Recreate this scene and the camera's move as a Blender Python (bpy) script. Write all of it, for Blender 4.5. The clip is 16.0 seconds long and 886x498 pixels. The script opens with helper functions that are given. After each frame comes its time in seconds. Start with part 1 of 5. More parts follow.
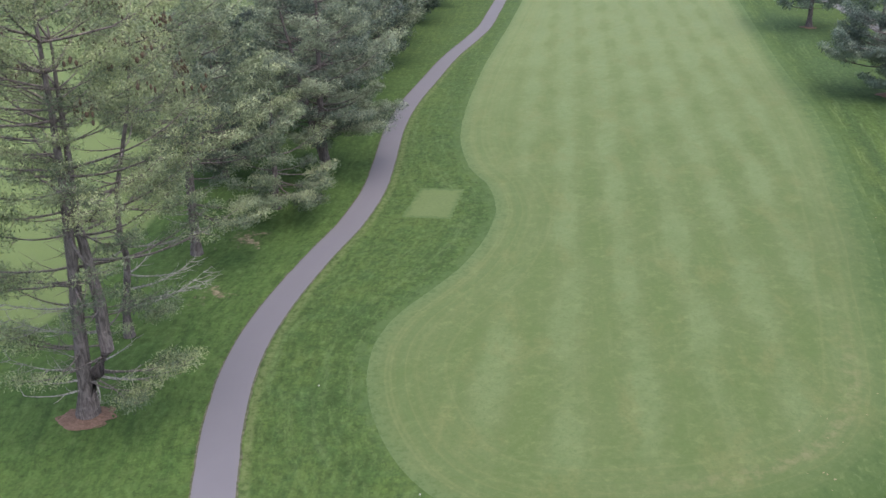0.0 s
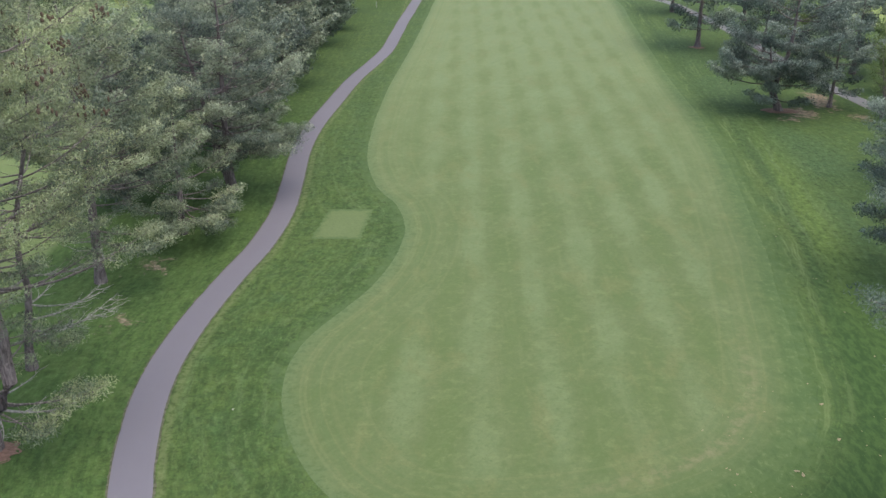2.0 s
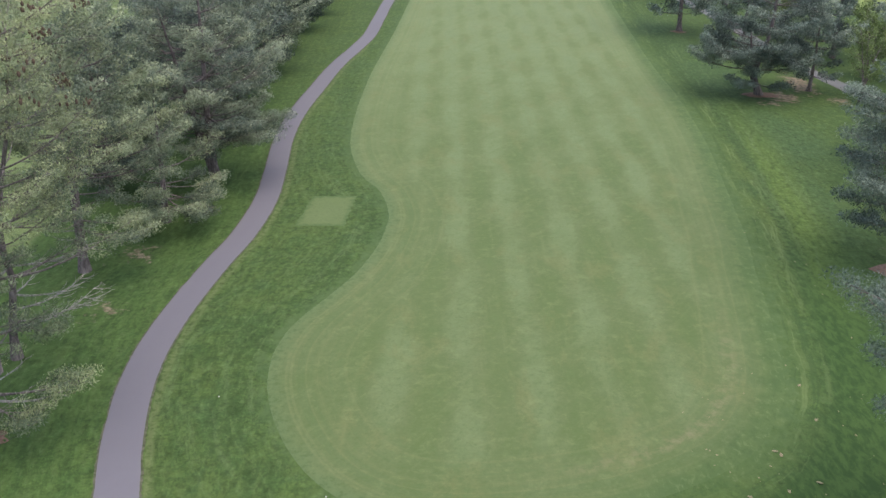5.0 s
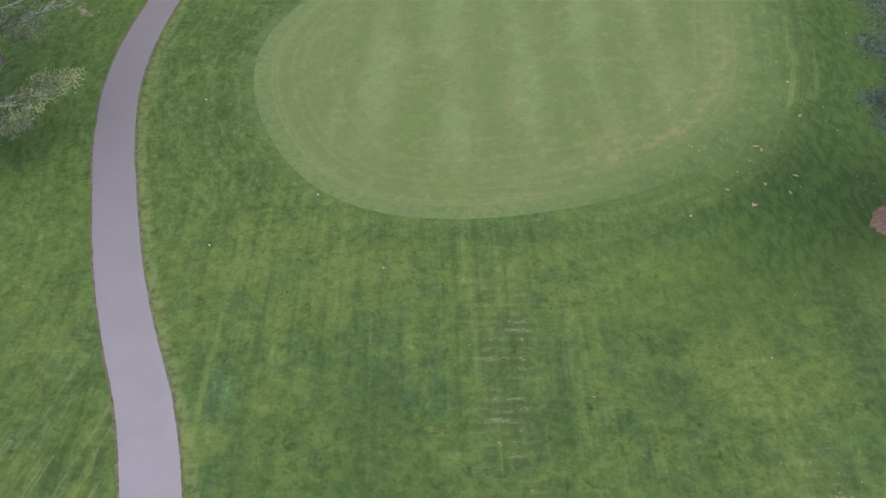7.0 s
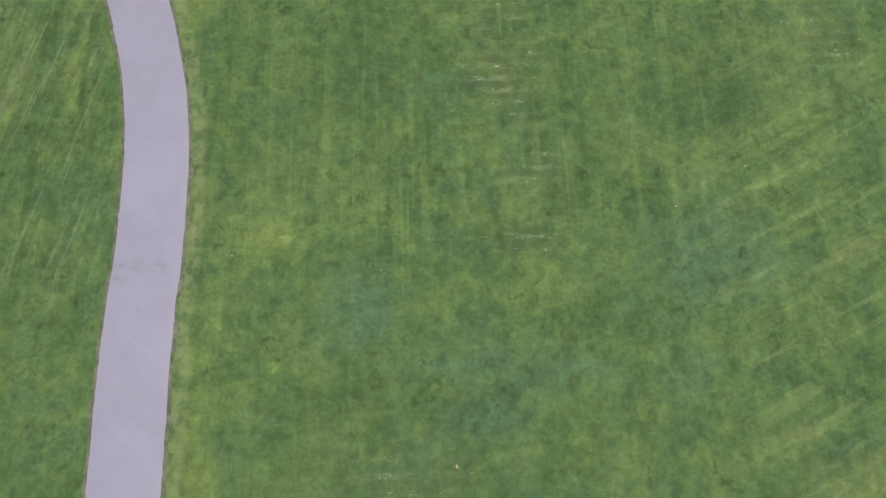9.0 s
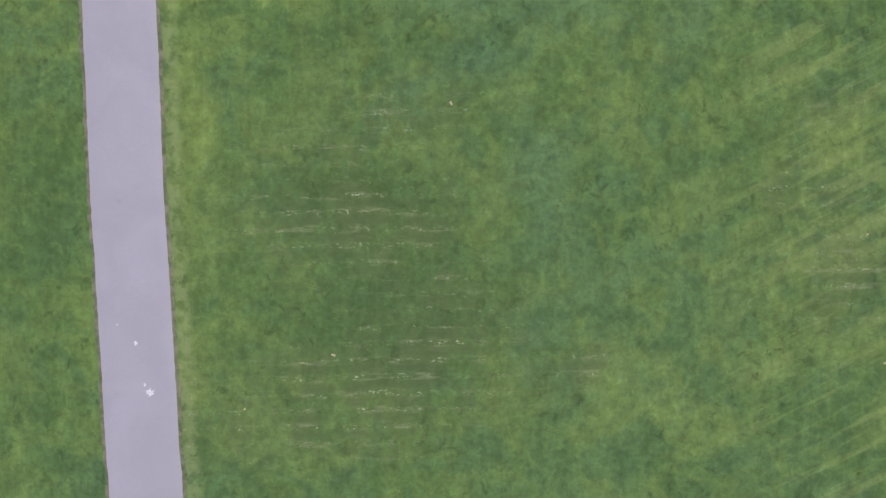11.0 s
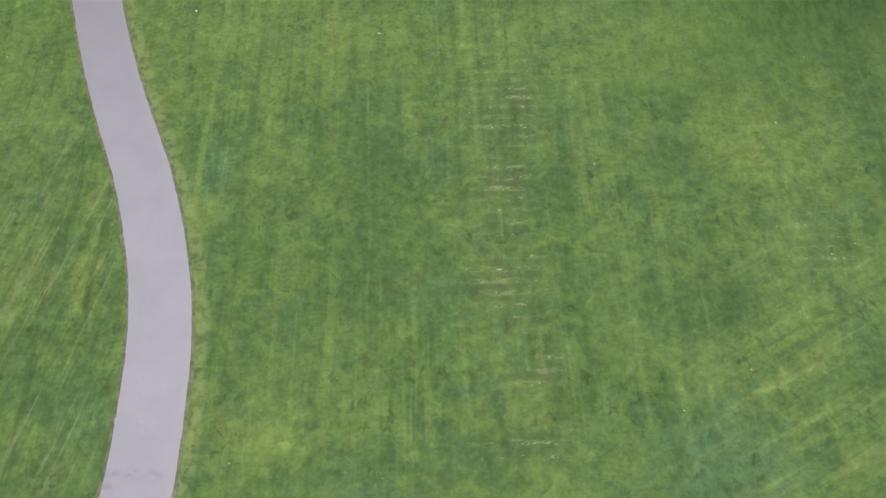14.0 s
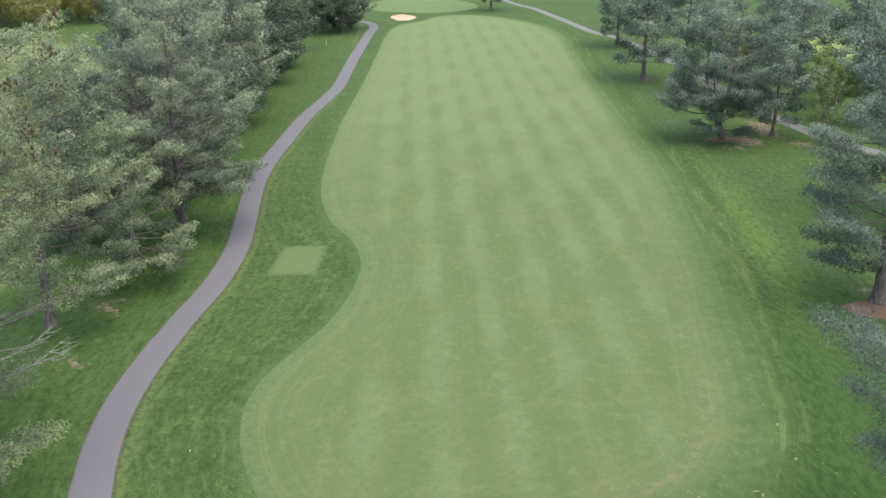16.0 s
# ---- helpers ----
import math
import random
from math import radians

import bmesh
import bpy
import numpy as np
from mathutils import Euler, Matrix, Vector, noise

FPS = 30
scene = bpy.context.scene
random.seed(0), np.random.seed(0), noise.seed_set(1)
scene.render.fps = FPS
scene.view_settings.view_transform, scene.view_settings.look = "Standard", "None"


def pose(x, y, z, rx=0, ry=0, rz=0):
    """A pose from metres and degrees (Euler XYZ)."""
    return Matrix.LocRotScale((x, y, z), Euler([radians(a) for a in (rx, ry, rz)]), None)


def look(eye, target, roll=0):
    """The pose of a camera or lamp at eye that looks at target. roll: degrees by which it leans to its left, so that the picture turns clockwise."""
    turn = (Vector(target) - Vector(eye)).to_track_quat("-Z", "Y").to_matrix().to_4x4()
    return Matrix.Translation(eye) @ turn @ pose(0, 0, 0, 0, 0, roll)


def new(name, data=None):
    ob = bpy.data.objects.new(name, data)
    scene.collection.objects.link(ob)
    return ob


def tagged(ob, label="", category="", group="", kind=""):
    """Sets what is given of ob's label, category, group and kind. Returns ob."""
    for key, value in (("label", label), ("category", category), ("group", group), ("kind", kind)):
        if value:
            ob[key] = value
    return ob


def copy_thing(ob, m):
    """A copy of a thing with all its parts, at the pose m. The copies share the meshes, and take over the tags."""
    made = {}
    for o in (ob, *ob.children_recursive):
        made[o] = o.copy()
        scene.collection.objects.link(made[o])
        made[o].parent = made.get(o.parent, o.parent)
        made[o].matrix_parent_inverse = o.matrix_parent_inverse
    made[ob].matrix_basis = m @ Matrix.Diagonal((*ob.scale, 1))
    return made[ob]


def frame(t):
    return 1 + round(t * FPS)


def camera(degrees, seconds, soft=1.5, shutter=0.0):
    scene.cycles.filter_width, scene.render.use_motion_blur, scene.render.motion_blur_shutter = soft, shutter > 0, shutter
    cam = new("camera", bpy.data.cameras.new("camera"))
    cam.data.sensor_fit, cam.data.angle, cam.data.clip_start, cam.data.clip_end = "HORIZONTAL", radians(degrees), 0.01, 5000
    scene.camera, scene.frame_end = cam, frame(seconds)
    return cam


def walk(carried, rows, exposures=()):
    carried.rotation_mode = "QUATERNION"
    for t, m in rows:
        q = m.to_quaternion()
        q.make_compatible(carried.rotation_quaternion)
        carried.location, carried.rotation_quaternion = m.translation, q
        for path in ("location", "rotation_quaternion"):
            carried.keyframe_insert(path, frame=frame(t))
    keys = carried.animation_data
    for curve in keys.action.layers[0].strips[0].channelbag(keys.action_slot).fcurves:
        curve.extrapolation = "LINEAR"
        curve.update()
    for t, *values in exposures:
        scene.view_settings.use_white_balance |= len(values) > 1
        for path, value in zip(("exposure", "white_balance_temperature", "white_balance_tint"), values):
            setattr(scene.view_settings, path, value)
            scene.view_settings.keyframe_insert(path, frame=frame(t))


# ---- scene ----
# the camera hovers about 30 m over the course and tilts
cam = camera(52.2, 16.0, soft=1.5)
ROWS = [
    (0, -0.3, 0.51, 29.55, 7.36, -24.85, -0.78),
    (0.5, -0.36, 0.33, 29.5, 4.31, -24.45, -0.37),
    (1, -0.43, 0.05, 29.49, 1.92, -24, -0.22),
    (1.5, -0.42, -0.12, 29.53, 1.46, -23.67, -0.11),
    (2, -0.38, -0.25, 29.58, 1.01, -23.49, 0.01),
    (2.5, -0.35, -0.36, 29.63, 0.66, -23.39, 0.05),
    (3, -0.34, -0.44, 29.68, 0.67, -23.37, 0.03),
    (5.5, -0.31, -0.67, 29.88, -0.33, -25.5, 0.03),
    (6, -0.24, -0.72, 29.79, -0.51, -30.37, 0.04),
    (6.5, -0.12, -0.72, 29.71, -0.5, -37.3, -0.1),
    (7, 0.01, -0.85, 29.59, -0.52, -42.89, -0.38),
    (7.5, 0.15, -1.05, 29.44, -0.45, -48.55, -0.79),
    (8, 0.18, -1.12, 29.3, -0.45, -54.4, -1.13),
    (8.5, 0.14, -1.14, 29.21, -0.26, -60.46, -1.4),
    (9, 0.06, -1.2, 29.11, 0.25, -69.19, -1.71),
    (9.5, -0.02, -1.32, 29.01, 0.69, -78.6, -2.13),
    (9.7, -0.06, -1.36, 28.98, 0.89, -82.27, -2.29),
    (10.2, -0.08, -1.42, 29, 0.95, -88.8, -2.3),
    (10.8, -0.08, -1.52, 29.05, 0.95, -91.2, -2.1),
    (11.4, -0.06, -1.6, 29.1, 0.9, -90.6, -1.85),
    (11.8, -0.05, -1.59, 29.13, 0.84, -87.64, -1.7),
    (12, -0.04, -1.52, 29.09, 0.71, -84.62, -1.7),
    (12.5, -0.02, -1.25, 29.12, 0.67, -77.75, -1.89),
    (13, -0.04, -0.97, 29.13, 0.42, -71.89, -1.52),
    (13.5, -0.06, -0.78, 29.18, 0, -65.69, -1.3),
    (14, -0.13, -0.6, 29.19, -0.65, -57.38, -0.9),
    (14.5, -0.28, -0.53, 29.27, -1.24, -48.35, -0.44),
    (15, -0.56, -0.44, 29.38, -1.95, -38.97, 0.04),
    (15.5, -0.78, -0.56, 29.43, -2.30, -29.72, 0.42),
    (16, -0.5, -0.4, 29.42, -2.1, -21.25, -0.3),
]
EXPOSURES = [(0.0, 1.38, 6650, 8), (3.0, 1.31, 6650, 8), (5.5, 1.31, 6650, 9), (6.5, 1.19, 6750, 8), (7.0, 1.25, 6850, 8), (7.5, 1.30, 6950, 7), (8.5, 1.38, 6950, 7), (9.0, 1.37, 6720, 9),
             (9.5, 1.31, 6650, 9), (12.0, 1.40, 6640, 9), (13.5, 1.46, 6850, 7), (14.5, 1.63, 7300, -2), (15.0, 1.66, 7200, -2), (16.0, 1.57, 6980, 1)]  # seconds, stops, kelvin, tint
walk(cam, [(t, pose(x, y, z, 0, 0, yaw) @ pose(0, 0, 0, 90 + pitch, 0, 0) @ pose(0, 0, 0, 0, 0, roll)) for t, x, y, z, yaw, pitch, roll in ROWS], EXPOSURES)

# ---- light: a bright overcast day ----
SUN_ELEVATION, SUN_AZIMUTH = 76.0, 125.0  # degrees; azimuth from +y towards +x
world = bpy.data.worlds.new("sky")
scene.world = world
world.use_nodes = True
sky = world.node_tree.nodes.new("ShaderNodeTexSky")
sky.sky_type, sky.sun_disc = "NISHITA", False
sky.sun_elevation, sky.sun_rotation = radians(SUN_ELEVATION), radians(SUN_AZIMUTH)
sky.air_density, sky.dust_density, sky.ozone_density = 1.0, 4.0, 1.0
background = world.node_tree.nodes["Background"]
background.inputs["Strength"].default_value = 0.15
world.node_tree.links.new(sky.outputs[0], background.inputs["Color"])
sun_data = bpy.data.lights.new("sun", "SUN")
sun_data.energy, sun_data.angle, sun_data.color = 0.8, radians(100), (1.0, 0.96, 0.9)
sun = new("sun", sun_data)
az, el = radians(SUN_AZIMUTH), radians(SUN_ELEVATION)
sun.matrix_world = look((60 * math.sin(az) * math.cos(el), 60 * math.cos(az) * math.cos(el), 60 * math.sin(el)), (0, 0, 0))
scene.view_settings.exposure = 1.5


# ---- node helpers ----
class Mat:
    """A small builder for node materials."""

    def __init__(self, name, rough=0.8, spec=0.3):
        self.mat = bpy.data.materials.new(name)
        self.mat.use_nodes = True
        self.t = self.mat.node_tree
        self.bsdf = self.t.nodes["Principled BSDF"]
        self.bsdf.inputs["Roughness"].default_value = rough
        self.bsdf.inputs["Specular IOR Level"].default_value = spec

    def node(self, kind, **inputs):
        n = self.t.nodes.new(kind)
        for key, value in inputs.items():
            self.put(n.inputs[key.replace("_", " ")], value)
        return n

    def put(self, socket, value):
        if isinstance(value, bpy.types.NodeSocket):
            self.t.links.new(value, socket)
        else:
            socket.default_value = value

    def place(self, scale=(1, 1, 1), turn=0.0, shift=(0, 0, 0), source="Object"):
        """Coordinates in metres, scaled and turned about z."""
        if source == "World":
            src = self.node("ShaderNodeNewGeometry").outputs["Position"]
        else:
            src = self.node("ShaderNodeTexCoord").outputs[source]
        m = self.node("ShaderNodeMapping", Vector=src)
        m.inputs["Scale"].default_value = scale
        m.inputs["Rotation"].default_value = (0, 0, radians(turn))
        m.inputs["Location"].default_value = shift
        return m.outputs[0]

    def slanted(self, scale, turn, shift=(0, 0, 0)):
        """World coordinates turned about z and then stretched, for lines at an angle."""
        m = self.node("ShaderNodeMapping", Vector=self.place((1, 1, 1), turn, source="World"))
        m.inputs["Scale"].default_value = scale
        m.inputs["Location"].default_value = shift
        return m.outputs[0]

    def noise(self, vector, scale=1.0, detail=3.0, rough=0.55, warp=0.0):
        n = self.node("ShaderNodeTexNoise", Vector=vector)
        n.inputs["Scale"].default_value = scale
        n.inputs["Detail"].default_value = detail
        n.inputs["Roughness"].default_value = rough
        n.inputs["Distortion"].default_value = warp
        return n.outputs["Fac"]

    def ramp(self, fac, low, high, a=0.0, b=1.0):
        n = self.node("ShaderNodeMapRange", Value=fac)
        n.interpolation_type = "SMOOTHSTEP"
        for key, v in (("From Min", low), ("From Max", high), ("To Min", a), ("To Max", b)):
            n.inputs[key].default_value = v
        return n.outputs["Result"]

    def math(self, op, a, b=0.0, c=0.0):
        n = self.node("ShaderNodeMath")
        n.operation = op
        self.put(n.inputs[0], a)
        self.put(n.inputs[1], b)
        if op in ("MULTIPLY_ADD", "COMPARE", "SMOOTH_MIN"):
            self.put(n.inputs[2], c)
        return n.outputs[0]

    def mix(self, fac, a, b, kind="MIX"):
        n = self.node("ShaderNodeMix")
        n.data_type, n.blend_type = "RGBA", kind
        self.put(n.inputs[0], fac)
        for socket, v in ((n.inputs[6], a), (n.inputs[7], b)):
            self.put(socket, (*v, 1) if isinstance(v, tuple) and len(v) == 3 else v)
        return n.outputs[2]

    def attr(self, name):
        n = self.node("ShaderNodeAttribute")
        n.attribute_name = name
        return n.outputs["Fac"]

    def split(self, vector):
        n = self.node("ShaderNodeSeparateXYZ")
        self.put(n.inputs[0], vector)
        return n.outputs

    def bump(self, height, strength=0.4, distance=0.05):
        n = self.node("ShaderNodeBump", Height=height)
        n.inputs["Strength"].default_value = strength
        n.inputs["Distance"].default_value = distance
        self.t.links.new(n.outputs[0], self.bsdf.inputs["Normal"])

    def color(self, value):
        self.put(self.bsdf.inputs["Base Color"], (*value, 1) if isinstance(value, tuple) else value)
        return self.mat


def collar(m):
    """The collar of half-long grass round the fairway: flecked, with faint mowing lines."""
    fleck = m.noise(m.place((1.0, 0.6, 1), source="World", shift=(5, 14, 0)), 2.4, 4, 0.7, 0.3)
    soft = m.noise(m.place(source="World", shift=(8, 1, 0)), 0.5, 3, 0.6)
    c = m.mix(m.ramp(soft, 0.35, 0.65), (0.042, 0.074, 0.022), (0.057, 0.089, 0.028))
    c = m.mix(m.ramp(fleck, 0.49, 0.34, 0, 0.6), c, (0.033, 0.060, 0.018))
    return m.mix(m.ramp(fleck, 0.53, 0.68, 0, 0.6), c, (0.096, 0.126, 0.050))


def rough_grass():
    """Mown rough: soft patches of yellow, dry, dark and blue-green, mowing lines along the fairway and path, rows of clippings."""
    m = Mat("rough_grass", 0.9, 0.15)

    def at(x, y):
        return m.place(source="World", shift=(x, y, 0))

    p = at(0, 0)
    east, north = m.split(p)[0], m.split(p)[1]
    fine = m.noise(p, 6.0, 3, 0.6)
    tuft = m.noise(at(3, 17), 2.3, 4, 0.6, 0.2)
    blotch = m.noise(at(9, 2), 1.0, 4, 0.6, 0.5)
    mid = m.noise(at(4, 21), 0.42, 4, 0.6, 0.6)
    warm = m.noise(at(-20, 8), 0.17, 4, 0.6, 0.6)
    big = m.noise(at(13, 5), 0.08, 3, 0.55, 0.5)
    lines = m.noise(m.place((1.5, 0.05, 1), 2, source="World"), 1.0, 3, 0.6)
    wob = m.math("MULTIPLY", m.math("SUBTRACT", m.noise(p, 0.3, 3), 0.5), 0.9)
    fair = m.math("ADD", m.attr("fair"), wob)
    flow = m.noise(m.node("ShaderNodeCombineXYZ", X=m.math("MULTIPLY", fair, 1.5), Y=m.math("MULTIPLY", north, 0.07)).outputs[0], 1.0, 4, 0.65)
    side = m.noise(m.node("ShaderNodeCombineXYZ", X=m.math("MULTIPLY", m.attr("lane"), 1.7), Y=m.math("MULTIPLY", north, 0.08)).outputs[0], 1.0, 4, 0.65)
    slant = m.noise(m.slanted((0.14, 1.7, 1), -27, (4, 9, 0)), 1.0, 3, 0.6, 0.2)
    rows = m.noise(m.place((0.9, 4.2, 1), 3, shift=(1, 4, 0), source="World"), 1.0, 3, 0.7)
    by_fair = m.math("MULTIPLY", m.ramp(fair, 10.0, 5.0), m.math("MAXIMUM", m.attr("cut"), m.ramp(north, 33.0, 40.0, 0.0, 0.8)))
    by_lane = m.attr("beside")
    by_slant = m.math("MULTIPLY", m.ramp(east, 7.0, 12.0), m.ramp(north, 22.0, 12.0))
    free = m.math("MULTIPLY", m.math("SUBTRACT", 1.0, by_fair), m.math("SUBTRACT", 1.0, by_lane))
    striped = m.math("MULTIPLY", m.ramp(north, 3.0, 14.0, 0.12, 1.0), m.ramp(east, 11.0, 3.0, 0.4, 1.0))
    open_rough = m.math("MULTIPLY", free, m.math("MULTIPLY", striped, m.ramp(m.noise(at(40, 3), 0.11, 3), 0.40, 0.58, 0.35, 1.0)))
    stir = m.math("ADD", m.math("MULTIPLY", m.math("SUBTRACT", mid, 0.5), 0.9), m.math("MULTIPLY", m.math("SUBTRACT", blotch, 0.5), 0.6))

    def area(name, most):
        """Where a named patch lies, with an uneven edge."""
        return m.math("MULTIPLY", m.ramp(m.math("ADD", m.attr(name), stir), 0.18, 0.85, 0.0, most), m.ramp(m.attr(name), 0.02, 0.25))

    c = m.mix(m.ramp(mid, 0.34, 0.66), (0.035, 0.063, 0.018), (0.049, 0.079, 0.023))
    c = m.mix(m.ramp(big, 0.50, 0.66, 0, 0.45), c, (0.031, 0.061, 0.025))
    c = m.mix(m.ramp(warm, 0.51, 0.66, 0, 0.42), c, (0.066, 0.096, 0.028))
    c = m.mix(m.ramp(warm, 0.48, 0.36, 0, 0.5), c, (0.033, 0.063, 0.026))
    c = m.mix(m.math("MULTIPLY", m.ramp(north, 22.0, 30.0, 0, 0.3), m.ramp(north, 42.0, 34.0)), c, (0.074, 0.106, 0.027))
    tint = m.noise(at(17, -6), 0.62, 3, 0.55, 1.2)
    c = m.mix(m.ramp(tint, 0.52, 0.64, 0, 0.5), c, (0.065, 0.096, 0.025))
    c = m.mix(m.ramp(tint, 0.47, 0.36, 0, 0.55), c, (0.029, 0.058, 0.022))
    c = m.mix(area("yellow", 0.68), c, (0.076, 0.105, 0.027))
    c = m.mix(area("blue", 0.62), c, (0.036, 0.070, 0.034))
    # dark turf, together with the right-hand pines' shade as plain grass colour
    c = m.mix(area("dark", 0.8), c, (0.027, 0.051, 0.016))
    # mowing lines that follow the fairway, on the far side in yellow-green bands beyond a dark rim
    c = m.mix(m.math("MULTIPLY", m.attr("cut"), m.math("MULTIPLY", m.ramp(fair, 3.2, 4.6), m.math("MULTIPLY", m.ramp(fair, 8.5, 5.0, 0, 0.85), m.ramp(north, 115.0, 80.0)))), c, (0.084, 0.126, 0.027))
    c = m.mix(m.math("MULTIPLY", by_fair, m.ramp(flow, 0.52, 0.66, 0, 0.6)), c, (0.092, 0.130, 0.056))
    c = m.mix(m.math("MULTIPLY", by_fair, m.ramp(flow, 0.48, 0.34, 0, 0.5)), c, (0.027, 0.054, 0.015))
    c = m.mix(m.math("MULTIPLY", m.attr("cut"), m.math("MULTIPLY", m.ramp(fair, 2.3, 3.0), m.ramp(fair, 4.0, 3.2, 0, 0.6))), c, (0.029, 0.055, 0.020))
    c = m.mix(m.math("MULTIPLY", by_lane, m.ramp(side, 0.52, 0.66, 0, 0.4)), c, (0.070, 0.094, 0.030))
    c = m.mix(m.math("MULTIPLY", by_lane, m.ramp(side, 0.48, 0.34, 0, 0.75)), c, (0.029, 0.050, 0.013))
    track = m.noise(m.slanted((3.2, 0.12, 1), 14, (6, 1, 0)), 1.0, 3, 0.6, 0.15)
    tracks = m.math("MULTIPLY", m.math("MULTIPLY", by_lane, m.ramp(north, 7.0, 11.0)), m.ramp(north, 27.0, 19.0, 0.15, 1.0))
    c = m.mix(m.math("MULTIPLY", tracks, m.ramp(track, 0.55, 0.67, 0, 0.55)), c, (0.100, 0.110, 0.058))
    c = m.mix(m.math("MULTIPLY", tracks, m.ramp(track, 0.50, 0.42, 0, 0.4)), c, (0.030, 0.050, 0.016))
    c = m.mix(m.math("MULTIPLY", open_rough, m.ramp(lines, 0.53, 0.65, 0, 0.6)), c, (0.074, 0.107, 0.031))
    c = m.mix(m.math("MULTIPLY", open_rough, m.ramp(lines, 0.47, 0.36, 0, 0.55)), c, (0.027, 0.051, 0.015))
    c = m.mix(m.math("MULTIPLY", by_slant, m.ramp(slant, 0.52, 0.64, 0, 0.55)), c, (0.084, 0.112, 0.036))
    c = m.mix(m.math("MULTIPLY", by_slant, m.ramp(slant, 0.48, 0.36, 0, 0.5)), c, (0.028, 0.053, 0.017))
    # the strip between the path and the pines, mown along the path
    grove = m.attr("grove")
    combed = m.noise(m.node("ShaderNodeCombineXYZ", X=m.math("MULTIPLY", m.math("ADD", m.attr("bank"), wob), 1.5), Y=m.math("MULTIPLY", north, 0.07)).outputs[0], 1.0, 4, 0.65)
    # part of the light and shade under the pines is put into these greens
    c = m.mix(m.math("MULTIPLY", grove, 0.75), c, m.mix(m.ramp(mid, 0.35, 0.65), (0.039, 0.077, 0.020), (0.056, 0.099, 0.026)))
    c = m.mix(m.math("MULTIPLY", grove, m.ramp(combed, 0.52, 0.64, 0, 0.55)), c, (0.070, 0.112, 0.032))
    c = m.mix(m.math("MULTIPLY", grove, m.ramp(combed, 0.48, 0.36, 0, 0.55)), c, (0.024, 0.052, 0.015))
    # clumps of longer and shorter grass
    clump = m.noise(m.node("ShaderNodeCombineXYZ", X=m.math("MULTIPLY", m.math("ADD", m.attr("comb"), wob), 2.1), Y=m.math("MULTIPLY", north, 0.75)).outputs[0], 1.2, 5, 0.7, 0.3)
    deep = m.ramp(north, 27.0, 38.0, 0.05, 1.0)
    c = m.mix(m.math("MULTIPLY", deep, 0.35), c, (0.043, 0.074, 0.020))
    c = m.mix(m.math("MULTIPLY", deep, m.ramp(clump, 0.50, 0.38, 0, 0.55)), c, (0.025, 0.048, 0.013))
    c = m.mix(m.math("MULTIPLY", deep, m.ramp(clump, 0.52, 0.64, 0, 0.4)), c, (0.080, 0.116, 0.042))
    drawn = m.noise(m.place((1.3, 0.32, 1), -3, source="World", shift=(7, 2, 0)), 1.6, 4, 0.65, 0.3)
    grain = m.math("MULTIPLY", m.ramp(blotch, 0.34, 0.66, 0.92, 1.06), m.ramp(tuft, 0.34, 0.66, 0.86, 1.10))
    grain = m.math("MULTIPLY", grain, m.math("MULTIPLY", m.ramp(drawn, 0.34, 0.66, 0.92, 1.08), m.ramp(fine, 0.34, 0.66, 0.90, 1.08)))
    # small dark gaps between the tufts, gathered in places, and a few pale tufts
    dot = m.noise(m.place((1.0, 0.85, 1), source="World", shift=(31, 6, 0)), 2.6, 4, 0.65, 0.8)
    crowd = m.noise(at(-9, 33), 0.30, 3, 0.6, 0.4)
    grain = m.math("MULTIPLY", grain, m.math("SUBTRACT", 1.0, m.math("MULTIPLY", m.ramp(dot, 0.46, 0.32, 0, 0.34), m.ramp(crowd, 0.44, 0.58, 0.15, 1.0))))
    grain = m.math("MULTIPLY", grain, m.math("ADD", 1.0, m.math("MULTIPLY", m.ramp(dot, 0.54, 0.68, 0, 0.26), m.ramp(crowd, 0.58, 0.42, 0.2, 1.0))))
    c = m.mix(1.0, c, grain, "MULTIPLY")
    kerb = m.math("MULTIPLY", m.ramp(m.attr("bank"), -1.95, -1.6), m.ramp(m.attr("bank"), -1.2, -1.4))
    c = m.mix(m.math("MULTIPLY", kerb, m.ramp(tuft, 0.38, 0.58, 0.1, 0.6)), c, (0.098, 0.120, 0.050))
    # bleached clippings in rows, with dark worn turf between them
    straw = m.math("MULTIPLY", m.math("MULTIPLY", m.attr("dry"), m.ramp(m.noise(at(5, 5), 0.7, 3, 0.6, 0.5), 0.40, 0.60, 0.25, 1.0)), m.ramp(north, 12.0, 4.0, 1.0, 0.85))
    row = m.math("SINE", m.math("MULTIPLY", m.math("ADD", north, m.math("MULTIPLY", wob, 0.35)), 11.8))
    brown = m.math("MULTIPLY", m.math("MULTIPLY", straw, m.ramp(north, 10.0, 2.0, 0.3, 0.9)), m.ramp(blotch, 0.35, 0.6, 0.4, 0.9))
    c = m.mix(brown, c, (0.047, 0.061, 0.023))
    c = m.mix(m.math("MULTIPLY", straw, m.ramp(row, 0.3, -0.8, 0, 0.6)), c, (0.032, 0.047, 0.018))
    c = m.mix(m.math("MULTIPLY", straw, m.math("MULTIPLY", m.ramp(rows, 0.50, 0.62), m.ramp(row, -0.2, 0.7, 0.15, 0.7))), c, (0.105, 0.112, 0.064))
    speck = m.math("MULTIPLY", m.ramp(row, 0.25, 0.9), m.ramp(m.noise(m.place((0.8, 1.4, 1), source="World"), 9.0, 2, 0.5), 0.56, 0.64))
